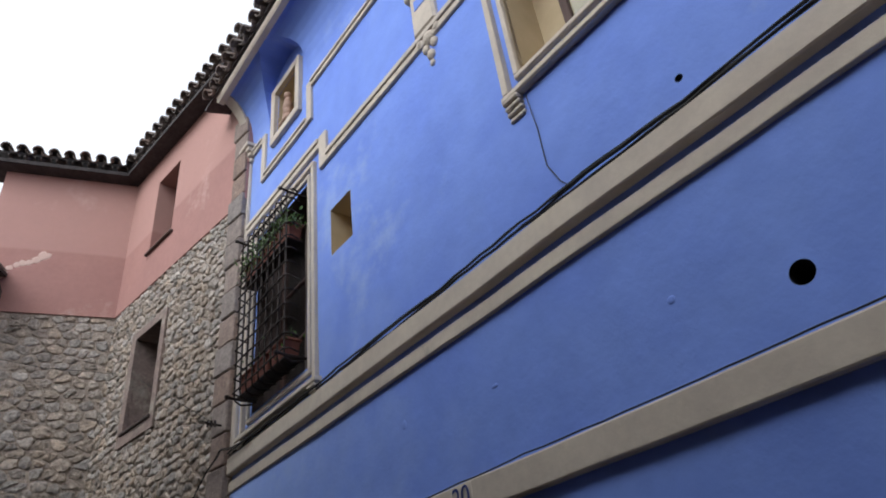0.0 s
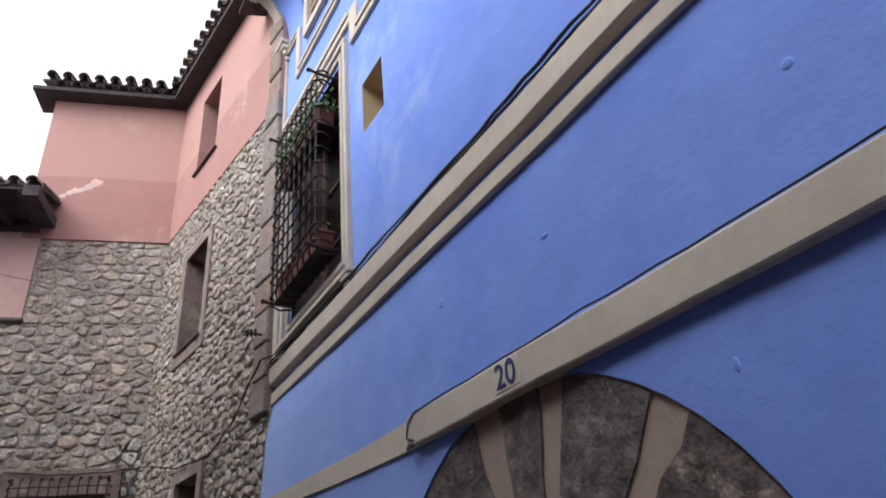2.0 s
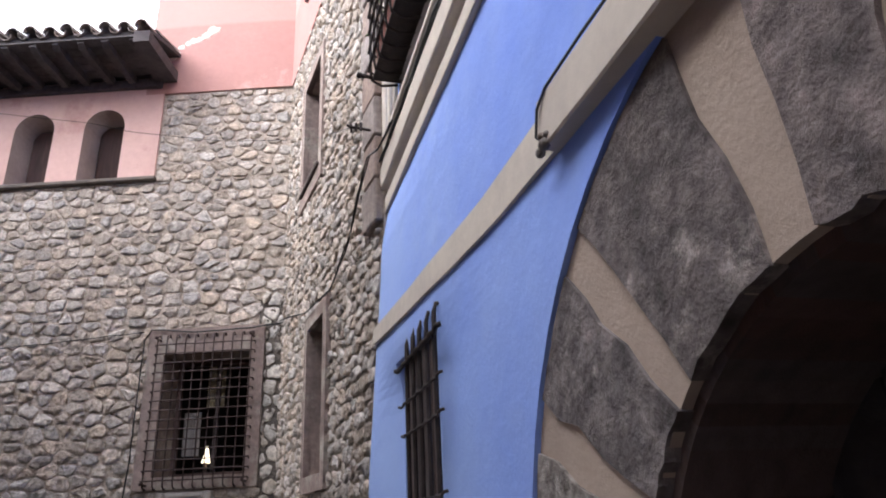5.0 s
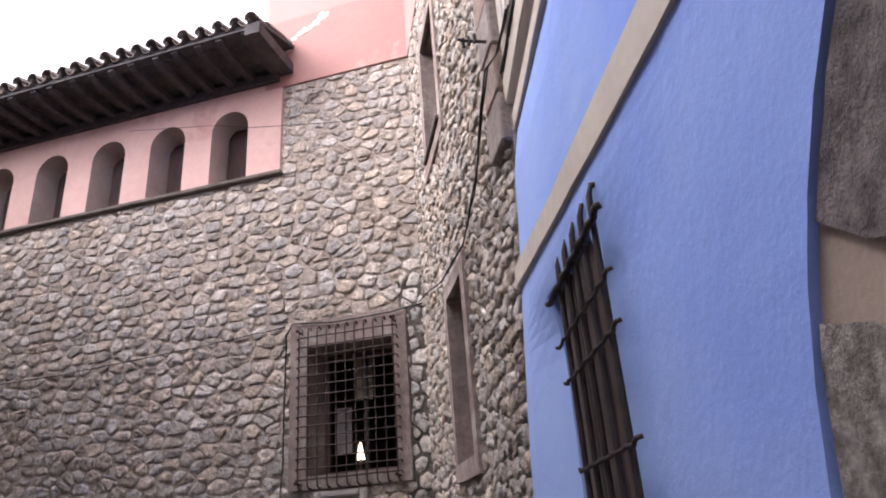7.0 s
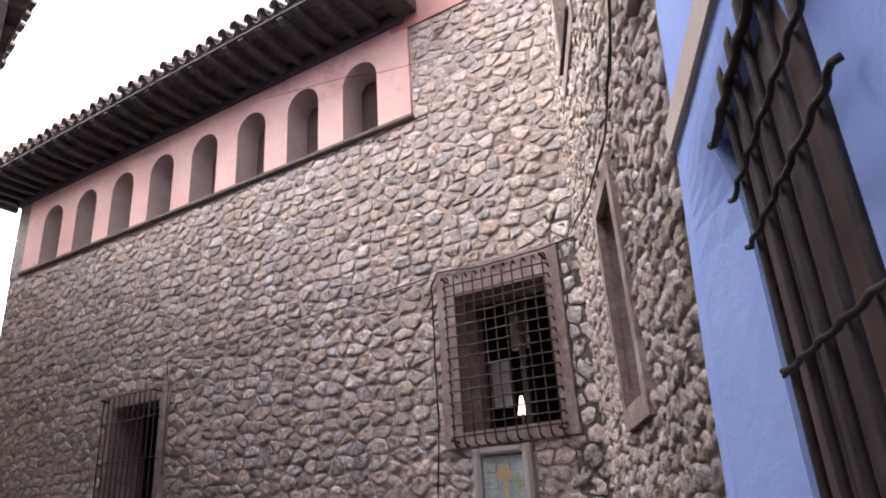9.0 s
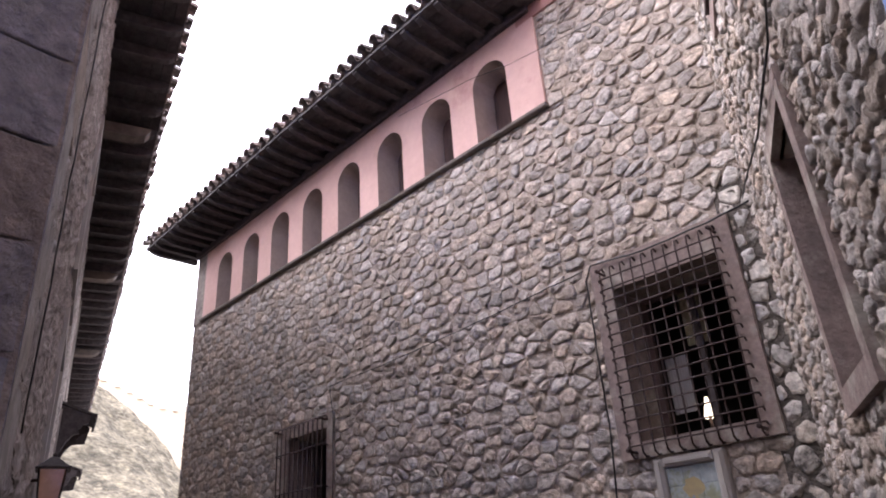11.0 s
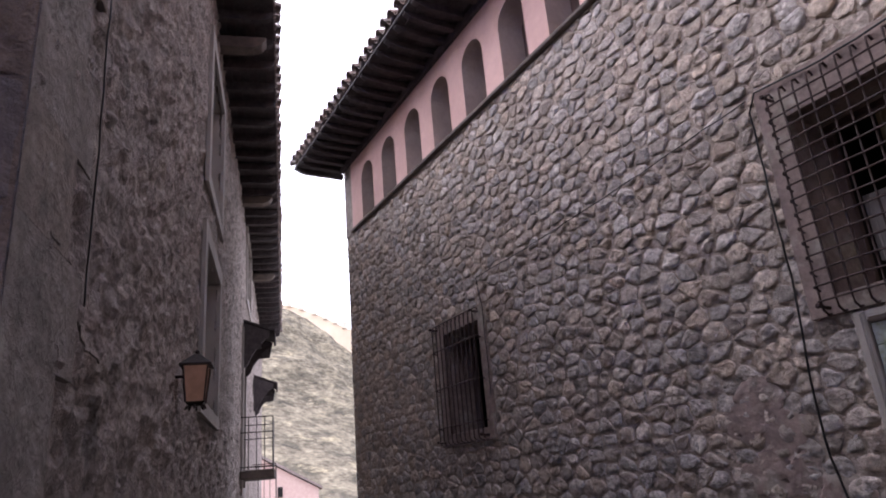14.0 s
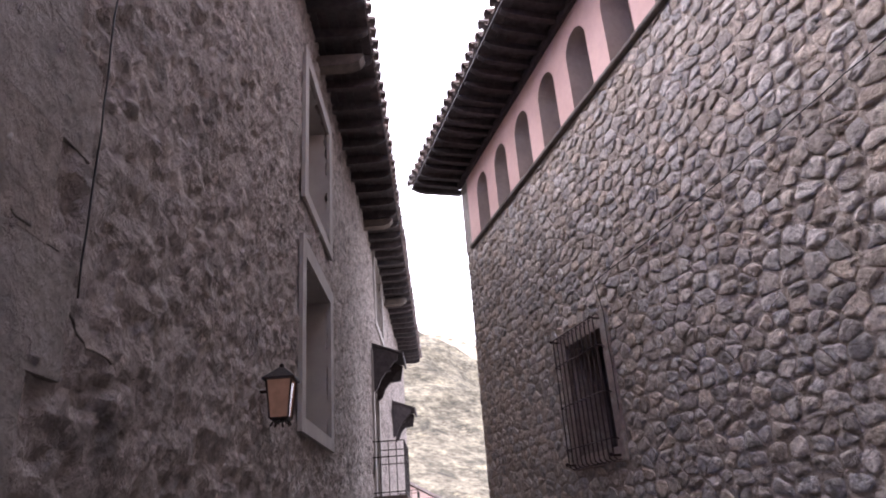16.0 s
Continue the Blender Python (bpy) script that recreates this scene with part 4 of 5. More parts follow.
# house number
plate = empty("house_number", FB)
tagged(plate, "white enamel house number plate with blue digits twenty", "house number")
pb = bulge(2.86, 2.42) + 0.05
ENAMEL = mat("white_enamel", (0.62, 0.56, 0.48), (0.58, 0.52, 0.44), 8, 0.6, 0.0)
DIGIT = mat("blue_enamel", (0.03, 0.045, 0.17), (0.035, 0.05, 0.18), 8, 0.4, 0.0)
part("plate", box(2.775, 2.95, pb - 0.01, pb + 0.002, 2.458, 2.578, 0.002), ENAMEL, plate)
txt = bpy.data.curves.new("digits", "FONT")
txt.body, txt.size, txt.align_x, txt.align_y, txt.extrude = "20", 0.148, "CENTER", "CENTER", 0.001
tob = new("digits_curve", txt)
bpy.context.view_layer.update()
tme = bpy.data.meshes.new_from_object(tob.evaluated_get(bpy.context.evaluated_depsgraph_get()))
bpy.data.objects.remove(tob)
tme.materials.clear()
tme.materials.append(DIGIT)
part("digits", tme, DIGIT, plate, "blue digits 20", m=Matrix.Translation((2.863, pb + 0.006, 2.518)) @ Matrix.Rotation(radians(180), 4, "Z") @ Matrix.Rotation(radians(90), 4, "X"))


# ---- roofs ----
def tile_mesh(r0=0.088, r1=0.072, length=0.44, thick=0.015, flip=False):
    """One curved clay tile along local y, its wide end at zero."""
    bm = bmesh.new()
    n = 6
    rows = []
    for y, r in ((0.0, r0), (-length, r1)):
        for rr in (r, r - thick):
            rows.append([bm.verts.new((rr * math.cos(math.pi * k / n), y, (-1 if flip else 1) * rr * math.sin(math.pi * k / n))) for k in range(n + 1)])
    a, b, c, d = rows
    for k in range(n):
        bm.faces.new((a[k], a[k + 1], c[k + 1], c[k]))
        bm.faces.new((b[k + 1], b[k], d[k], d[k + 1]))
        bm.faces.new((a[k + 1], a[k], b[k], b[k + 1]))
        bm.faces.new((c[k], c[k + 1], d[k + 1], d[k]))
    for r, s in ((0, 1), (n, -1)):
        bm.faces.new((a[r], c[r], d[r], b[r]) if s == 1 else (a[r], b[r], d[r], c[r]))
    bmesh.ops.recalc_face_normals(bm, faces=bm.faces[:])
    return mesh_of(bm, "tile", TILE, False)


COVER, PAN = tile_mesh(), tile_mesh(0.08, 0.085, 0.44, 0.015, True)


def tiled_eave(name, m, u0, u1, edge, z, label, pitch=0.22, slope=20, back=3.5, courses=2, corbel=0):
    """A tiled roof edge: separate tiles along the eave, the rows behind them joined."""
    roof = empty(name, m)
    tagged(roof, label, "roof", kind="structure")
    rng = random.Random(int(u1 * 100))
    n = int((u1 - u0) / pitch)
    s, c = math.sin(radians(slope)), math.cos(radians(slope))
    tilt = Matrix.Rotation(radians(-slope), 4, "X")
    for i in range(n + 1):
        u = u0 + pitch * i
        for k in range(courses):
            d = 0.33 * k
            j = Matrix.Translation((u + rng.uniform(-0.012, 0.012), edge - d * c + rng.uniform(-0.02, 0.02), z + 0.05 + d * s + rng.uniform(-0.008, 0.008)))
            part("tile", COVER, TILE, roof, m=j @ tilt @ Matrix.Rotation(rng.uniform(-0.05, 0.05), 4, "Z"))
            if i < n:
                j = Matrix.Translation((u + pitch / 2, edge - 0.03 - d * c, z + 0.075 + d * s))
                part("tile", PAN, TILE, roof, m=j @ tilt)
        for k in range(corbel):
            if i < n:
                part("corbel_tile", COVER, TILE, roof, m=Matrix.Translation((u + pitch * 0.5, edge - 0.10 - 0.11 * k, z - 0.035 - 0.075 * k)))
    rows = bmesh.new()
    st = 0.33 * courses - 0.1
    for i in range(n + 1):
        u = u0 + pitch * i
        prev = None
        for d in (st, back):
            ring = [rows.verts.new((u + 0.085 * math.cos(math.pi * k / 4), edge - d * c, z + 0.045 + d * s + 0.085 * math.sin(math.pi * k / 4))) for k in range(5)]
            if prev:
                for k in range(4):
                    rows.faces.new((prev[k], ring[k], ring[k + 1], prev[k + 1]))
            prev = ring
    tagged(part("tile_rows", rows, TILE, roof, smooth=True), kind="stuff")
    deck = bmesh.new()
    a = [(edge - 0.10, z), (edge - back * c, z + back * s), (edge - back * c, z + back * s + 0.05), (edge - 0.10, z + 0.05)]
    sweep_u(a, u0 - 0.1, u1 + 0.1, deck)
    part("deck", deck, DARKWOOD, roof)
    return roof


tiled_eave("roof_tower", FL, -0.30, 2.10, 0.36, 9.80, "old clay tile roof edge of the pink tower", 0.235, corbel=2)
tiled_eave("roof_return", FR, -0.30, 3.35, 0.36, 9.80, "old clay tile roof edge above the pink return wall", 0.235, corbel=2)
tiled_eave("roof_blue", FB, -8.9, 6.50, 0.56, 8.32, "old clay tile roof edge above the blue cove", 0.235, corbel=0, back=2.5)
tagged(part("soffit_tower", prism([(-0.3, 9.60), (2.30, 9.60), (2.30, 9.67), (-0.3, 9.67)], -0.3, 0.30), DARKWOOD, m=FL), "dark board under the tower eave", "soffit", kind="structure")
tagged(part("soffit_return", prism([(-0.12, 9.61), (3.4, 9.61), (3.4, 9.675), (-0.12, 9.675)], -0.3, 0.29), DARKWOOD, m=FR), "dark board under the return wall's eave", "soffit", kind="structure")


def wooden_eave(name, m, u0, u1, depth, z, step, label, board_z=0.09, seed=1, beam=0.10):
    """Rafter ends and boards under a roof edge."""
    e = empty(name, m)
    tagged(e, label, "eave", kind="structure")
    rng = random.Random(seed)
    n = int((u1 - u0) / step)
    prof = [(-0.1, 0.0), (depth * 0.72, 0.0), (depth * 0.86, 0.025), (depth * 0.95, 0.07), (depth * 0.95, beam), (-0.1, beam)]
    me = mesh_of(sweep_u(prof, -0.045, 0.045), "rafter", DARKWOOD)
    for i in range(n + 1):
        part("rafter", me, DARKWOOD, e, m=Matrix.Translation((u0 + step * i + rng.uniform(-0.03, 0.03), 0, z + rng.uniform(-0.006, 0.006))))
    k = 6
    for i in range(k):
        a, b = -0.06 + (depth + 0.04) * i / k, -0.06 + (depth + 0.04) * (i + 1) / k
        part("board", box(u0 - 0.05, u1 + 0.05, a + 0.005, b - 0.004, z + beam + 0.002, z + beam + 0.026 + 0.003 * (i % 2)), DARKWOOD, e)
    return e


wooden_eave("eave_wing", FL, 1.86, 10.86, 0.92, 7.20, 0.32, "deep eave of dark weathered boards and rafters")
tiled_eave("roof_wing", FL, 1.70, 10.88, 0.96, 7.36, "old clay tile roof of the long stone house", 0.235, slope=17, back=4.5)
tagged(part("eave_end", prism([(1.60, 7.20), (1.80, 7.20), (1.80, 7.36), (1.60, 7.36)], 0.05, 0.92), DARKWOOD, m=FL), "dark end board of the eave against the pink tower", "eave", kind="structure")

tagged(part("wall_plate", box(1.80, 10.42, 0.0, 0.09, 7.13, 7.26, 0.01), DARKWOOD, m=FL), "dark strip along the wall top under the eave", "beam", kind="structure")

# bare plaster where the roof meets the tower
bm = bmesh.new()
rng = random.Random(3)
for u, z, r in ((1.72, 7.62, 0.06), (1.66, 7.70, 0.05), (1.60, 7.78, 0.05), (1.52, 7.84, 0.05), (1.44, 7.88, 0.06), (1.36, 7.90, 0.055), (1.28, 7.95, 0.06), (1.20, 8.03, 0.085), (1.13, 8.05, 0.06), (1.74, 7.5, 0.045), (1.76, 7.42, 0.04)):
    ring = [bm.verts.new((u + r * rng.uniform(0.75, 1.25) * math.cos(a), 0.030, z + r * rng.uniform(0.75, 1.2) * math.sin(a))) for a in [2 * math.pi * k / 10 for k in range(10)]]
    top = [bm.verts.new((u + (v.co.x - u) * 0.8, 0.034 + 0.0008 * rng.random() + r * 0.02, z + (v.co.z - z) * 0.8)) for v in ring]
    for k in range(10):
        bm.faces.new((ring[k], top[k], top[(k + 1) % 10], ring[(k + 1) % 10]))
    bm.faces.new(top[::-1])
tagged(part("plaster_patch", bm, PLASTER_PATCH, tower), "bare pale plaster patch")


# lumps and scars on the blue plaster
lump = bmesh.new()
for u, z, ru, rz in ((1.857, 2.20, 0.010, 0.024), (2.55, 3.02, 0.025, 0.012), (1.40, 2.95, 0.02, 0.02), (3.4, 3.1, 0.02, 0.03)):
    bmesh.ops.create_icosphere(lump, subdivisions=2, radius=1, matrix=Matrix.Translation((u, bulge(u, z) - 0.002, z)) @ Matrix.Diagonal((ru * 1.2, 0.006, rz * 1.1, 1)))
tagged(part("plaster_lump", lump, BLUE, smooth=True, m=Matrix.Identity(4)), "small lumps in the blue plaster").parent = wall_east

# ---- tiled picture panel under the barred window ----
panel = empty("tile_picture", FL)
tagged(panel, "painted ceramic tile panel in a pale wooden frame under the window", "tile panel")
TILEWHITE = mat("glazed_tile", (0.37, 0.40, 0.40), (0.29, 0.335, 0.34), 9, 0.3, 0.0, c3=(0.25, 0.27, 0.18), c3_at=0.5, fine=0.15)
YELLOW = mat("yellow_glaze", (0.40, 0.32, 0.17), (0.33, 0.27, 0.16), 14, 0.3, 0.0)
BLUEGLAZE = mat("blue_glaze", (0.21, 0.26, 0.31), (0.27, 0.31, 0.34), 12, 0.3, 0.0)
GREENGLAZE = mat("green_glaze", (0.21, 0.24, 0.15), (0.27, 0.30, 0.22), 12, 0.3, 0.0)
for i in range(3):
    for k in range(5):
        part("tile_square", box(0.765 + 0.14 * i, 0.902 + 0.14 * i, 0.02, 0.058, 1.18 + 0.14 * k, 1.317 + 0.14 * k, 0.003), TILEWHITE, panel)


def blob(name, u, z, ru, rz, material, v=0.0592, seed=1):
    b2 = bmesh.new()
    r2 = random.Random(seed)
    ring = [b2.verts.new((u + ru * r2.uniform(0.8, 1.15) * math.cos(2 * math.pi * k / 14), v, z + rz * r2.uniform(0.8, 1.15) * math.sin(2 * math.pi * k / 14))) for k in range(14)]
    ex = bmesh.ops.extrude_face_region(b2, geom=[b2.faces.new(ring)])
    for g in ex["geom"]:
        if isinstance(g, bmesh.types.BMVert):
            g.co.y += 0.0012
    bmesh.ops.recalc_face_normals(b2, faces=b2.faces[:])
    part(name, b2, material, panel)


blob("painted_patch", 0.975, 1.72, 0.085, 0.075, YELLOW, seed=2)
blob("painted_patch", 0.975, 1.52, 0.10, 0.14, BLUEGLAZE, seed=3)
blob("painted_patch", 0.965, 1.56, 0.03, 0.11, YELLOW, 0.0606, seed=4)
blob("painted_patch", 0.93, 1.27, 0.12, 0.055, GREENGLAZE, seed=5)
blob("painted_patch", 1.08, 1.27, 0.06, 0.05, GREENGLAZE, seed=6)
for a0, a1, c0, c1 in ((0.68, 0.762, 1.09, 1.96), (1.19, 1.272, 1.09, 1.96), (0.762, 1.19, 1.09, 1.178), (0.762, 1.19, 1.885, 1.96)):
    fp = part("frame_piece", box(a0, a1, 0.0, 0.09, c0, c1, 0.012), GREYPLASTER, panel, "pale weathered wooden frame")
    part("frame_bead", box(a0 + 0.02, a1 - 0.02, 0.08, 0.104, c0 + 0.02, c1 - 0.02, 0.006), GREYPLASTER, fp)


# ---- cables ----
def cable(points, r, label, m=None, material=CABLE, wob=0.004):
    rng2 = random.Random(len(points) * 7 + int(abs(points[0][0]) * 100))
    pts = [Vector(p) for p in points]
    fine = []
    for a, b in zip(pts, pts[1:]):
        n = max(1, int((b - a).length / 0.12))
        fine += [a.lerp(b, k / n) + Vector((rng2.uniform(-wob, wob) for _ in range(3))) for k in range(n)]
    fine.append(pts[-1])
    return tagged(part("cable", tube(fine, r, 5), CABLE if material is None else material, m=m, smooth=True), label, "cable")


def on_blue(u, z, off=0.012):
    return (u, bulge(u, z) + off, z)


for k, (dz, off, r) in enumerate(((0.0, 0.035, 0.009), (0.012, 0.06, 0.007), (0.028, 0.045, 0.006), (0.02, 0.03, 0.008))):
    cable([on_blue(-8 + 0.6 * i, 3.75 + dz + 0.012 * math.sin(i * 1.9 + k), off) for i in range(25)], r, "black cable lying along the upper string course", FB)
lowc = [on_blue(-8 + 0.5 * i, 2.537 + 0.0179 * (-8 + 0.5 * i) + 0.006 + 0.012 * abs(math.sin(i * 2.3)), 0.045) for i in range(23)]
lowc += [on_blue(3.45, 2.605, 0.05), on_blue(3.66, 2.60, 0.055), on_blue(3.72, 2.57, 0.06), on_blue(3.75, 2.50, 0.06), on_blue(3.72, 2.46, 0.05)]
cable(lowc, 0.0045, "thin black cable along the lower string course", FB)
bm = bmesh.new()
for du, dz, r in ((0, 0, 0.022), (0.03, -0.01, 0.018), (0.01, 0.03, 0.014), (-0.02, 0.02, 0.012)):
    bmesh.ops.create_icosphere(bm, subdivisions=2, radius=r, matrix=Matrix.Translation((3.71 + du, bulge(3.7, 2.4) + 0.05, 2.455 + dz)) @ Matrix.Diagonal((1, 0.8, 0.8, 1)))
tagged(part("cable_clamp", bm, ASHLAR, m=FB, smooth=True), "lump of mortar holding a cable on the string course", "clamp")
cable([on_blue(1.86, 4.58, 0.03), on_blue(1.85, 4.30, 0.01), on_blue(1.85, 4.03, 0.01), on_blue(1.77, 3.86, 0.02), on_blue(1.70, 3.76, 0.05)], 0.0035, "thin dangling cable on the blue wall", FB)
fr = lambda u, v, z: FR @ Vector((u, v, z))
fl = lambda u, v, z: FL @ Vector((u, v, z))
fb = lambda u, v, z: FB @ Vector((u, v, z))
corner = [fb(5.6, 0.07, 3.75), fb(5.95, 0.08, 3.77), fb(6.10, 0.12, 3.80), fr(-0.20, 0.11, 3.86), fr(0.0, 0.10, 3.78)]
for k in range(2):
    o = Vector((-0.012 * k, 0.01 * k, -0.016 * k))
    cable([p + o for p in corner] + [fr(0.36, 0.085, 3.54 - 0.02 * k), fr(0.96, 0.08, 3.34 - 0.015 * k), fr(1.94, 0.08, 3.42), fr(2.7, 0.08, 3.60), fr(3.40, 0.08, 3.74)], 0.0055, "black cable crossing the stone return wall")
cable([fl(-0.05, 0.07, 3.76), fl(0.36, 0.07, 3.72), fl(0.98, 0.07, 3.70), fl(1.54, 0.07, 3.76), fl(1.61, 0.07, 3.62), fl(1.62, 0.07, 2.84), fl(1.62, 0.07, 2.2), fl(1.68, 0.07, 1.6), fl(1.67, 0.075, 1.1), fl(1.55, 0.075, 0.5)], 0.0085, "black cable looping round the barred window")
cable([fl(1.62, 0.07, 3.73), fl(2.17, 0.07, 3.70), fl(2.69, 0.07, 3.66), fl(4.67, 0.07, 3.58), fl(5.80, 0.07, 3.58), fl(5.72, 0.07, 3.2), fl(5.72, 0.07, 2.1)], 0.005, "thin black cable along the long stone wall")
cable([fr(-0.14, 0.16, 4.22), fl(-0.37, 0.42, 5.95), fl(0.75, 0.4, 6.02), fl(1.95, 0.38, 6.25), fl(2.51, 0.36, 6.43), fl(3.91, 0.3, 6.73)], 0.0035, "thin cable hanging across the corner", wob=0.001)
b2 = tube([(-0.02, 0.0, 0.0), (-0.02, 0.16, 0.0), (-0.02, 0.20, 0.01)], 0.011, 6)
for k in range(3):
    tube([(-0.04 + 0.02 * k, 0.10 + 0.03 * k, -0.03), (-0.04 + 0.02 * k, 0.10 + 0.03 * k, 0.035)], 0.010, 6, b2)
tagged(part("cable_bracket", b2, IRON, m=FR @ Matrix.Translation((-0.12, 0.04, 4.20))), "small iron cable bracket on the brick corner", "bracket")


# ---- dark house on the other side ----
def rough_face(x, z, amp=0.05):
    """How far the pitted render stands out."""
    return -0.03 + amp * (noise.fractal((x * 6.5, z * 7.5, 1.7), 0.7, 2.1, 3) * 0.75 + 0.5 * noise.noise((x * 0.7, z * 0.7, 9)))


def roughcast(name, m, x0, x1, z0, z1, step, material, label, amp=0.03, cutters=(), thick=0.6):
    bm2 = bmesh.new()
    nx, nz = max(2, int((x1 - x0) / step)), int((z1 - z0) / step)
    f = []
    for j in range(nz + 1):
        row = []
        for i in range(nx + 1):
            x, z = x0 + (x1 - x0) * i / nx, z0 + (z1 - z0) * j / nz
            h = rough_face(x, z, amp)
            edge = min(i, nx - i, j, nz - j) > 0
            row.append(bm2.verts.new((x, h if edge else 0, z)))
        f.append(row)
    for j in range(nz):
        for i in range(nx):
            bm2.faces.new((f[j][i + 1], f[j][i], f[j + 1][i], f[j + 1][i + 1]))
    c = [bm2.verts.new((x, -thick, z)) for x, z in ((x0, z0), (x1, z0), (x1, z1), (x0, z1))]
    bm2.faces.new(c)
    bm2.faces.new([*f[0], c[1], c[0]])
    bm2.faces.new([*f[-1][::-1], c[3], c[2]])
    bm2.faces.new([*[r[0] for r in f][::-1], c[0], c[3]])
    bm2.faces.new([*[r[-1] for r in f], c[2], c[1]])
    bmesh.ops.recalc_face_normals(bm2, faces=bm2.faces[:])
    w = part(name, bm2, material, m=m, smooth=False)
    tagged(w, label, "wall", kind="structure")
    if cutters:
        cut(w, cutters)
    return w


LA, LB, LC, LD = (-5.76, -4.27, 4.52, 6.16), (-5.76, -4.20, 2.12, 3.74), (-14.2, -12.35, 5.45, 6.95), (-12.3, -11.35, 1.42, 4.3)
wall_west = roughcast("wall_west", FW, -24.0, 0.75, -1.6, 7.35, 0.05, ROUGH, "rough grey-brown rubble wall with worn render", 0.05,
                      [(prism(rect(*h), -0.42, 1), GREYPLASTER) for h in (LA, LB, LC, LD)])
FS = WEST @ wall_frame(-0.32, 6.0, 168.0)
# Only the corner end is seen; the added length shades the near street.
roughcast("wall_south_west", FS, 0.0, 18.0, -1.6, 7.08, 0.12, SIDESTONE, "worn brown side wall of the dark house", 0.02)
# Added behind the walk, never seen: blocks light from the south.
solid_wall("wall_south", Matrix.Translation((0, -7.6, 0)) @ Matrix.Rotation(radians(180), 4, "Z"), rect(-2.45, 4.6, -1.0, 11.0), 0.5, SIDESTONE, "plain brown wall added out of view to shade the street")
for i, (h, lab) in enumerate(((LA, "grey plaster surround of the upper window"), (LB, "grey plaster surround of the lower window"), (LC, "grey plaster surround of the far window"), (LD, "pale surround of the balcony door"))):
    surround("trim_%d" % (20 + i), FW, h[0] - 0.2, h[1] + 0.18, h[2] - 0.14, h[3] + 0.19, h, 0.022, lab, GREYPLASTER)
    w = empty("window_%d" % (17 + i), FW)
    tagged(w, "shaded window recess closed by grey boards", "window", kind="structure")
    part("shutter", box(h[0], h[1], -0.40, -0.37, h[2], h[3], 0.004), PALEWOOD, w)
wooden_eave("eave_west", FW, -23.5, -0.25, 0.70, 6.98, 0.55, "deep eave of dark weathered boards and rafters over rough wall", seed=5, beam=0.14)
tiled_eave("roof_west", FW, -23.6, -0.2, 0.745, 7.15, "old clay tile roof of the dark house", 0.235, slope=17, back=4.0, courses=1)
for u in (-5.2, -10.4, -15.6):
    tagged(part("eave_beam", sweep_u([(-0.2, 0), (0.40, 0), (0.52, 0.05), (0.58, 0.13), (0.58, 0.16), (-0.2, 0.16)], -0.10, 0.10), PALEWOOD, m=FW @ Matrix.Translation((u, 0, 6.80))), "thick pale beam end carrying the eave", "beam", kind="structure")

# corner blocks
rng = random.Random(12)
for k in range(19):
    z = -0.9 + 0.42 * k
    for fm, a, b in ((FW, 0.752 - (0.55 if k % 2 else 0.75), 0.752), (FS, -0.002, 0.5 if k % 2 else 0.85)):
        part("quoin", box(a, b - 0.001, -0.10, -0.006 + rng.uniform(0, 0.003), z, z + (0.4192 if fm is FW else 0.408), 0.0008 if fm is FW else 0.006), ASHLAR if fm is FW else SIDESTONE, wall_west, m=(None if fm is FW else FW.inverted() @ fm))
cable([FW @ Vector(p) for p in ((0.02, 0.012, 6.9), (0.0, 0.012, 4.4), (0.01, 0.014, 3.16), (0.0, 0.012, 2.6), (-0.006, 0.012, 1.92))], 0.004, "thin black cable hanging down the rough wall")


def smear(parent, blobs, material, label, face, thick=0.012):
    """Thin dabs of plaster run together on a wall, following its surface."""
    b2 = bmesh.new()
    for u, z, ru, rz in blobs:
        bmesh.ops.create_icosphere(b2, subdivisions=4, radius=1, matrix=Matrix.Translation((u, 0, z)) @ Matrix.Diagonal((ru, 1, rz, 1)))
    for q in b2.verts:
        rise = max(-0.5, q.co.y)
        q.co.x, q.co.z = q.co.x + 0.06 * noise.noise((q.co.x * 11, q.co.z * 11, 2.2)), q.co.z + 0.06 * noise.noise((q.co.x * 10, q.co.z * 10, 7.1))
        q.co.y = face(q.co.x, q.co.z) - 0.008 + thick * rise + 0.007 * noise.noise((q.co.x * 17, q.co.z * 17, 4.0))
    part("plaster_smear", b2, material, parent, label, smooth=True)


smear(wall_west, [(0.31, 2.99, 0.10, 0.05), (0.15, 2.975, 0.11, 0.03), (0.02, 2.955, 0.10, 0.04), (-0.13, 2.94, 0.12, 0.03), (-0.32, 2.93, 0.13, 0.035), (-0.50, 2.92, 0.12, 0.03)], GREYPLASTER, "pale run of grey plaster", rough_face)
smear(wall_west, [(0.55, 2.32, 0.05, 0.03), (0.48, 2.30, 0.05, 0.03), (0.42, 2.24, 0.04, 0.05)], GREYPLASTER, "small pale dab of plaster", rough_face)
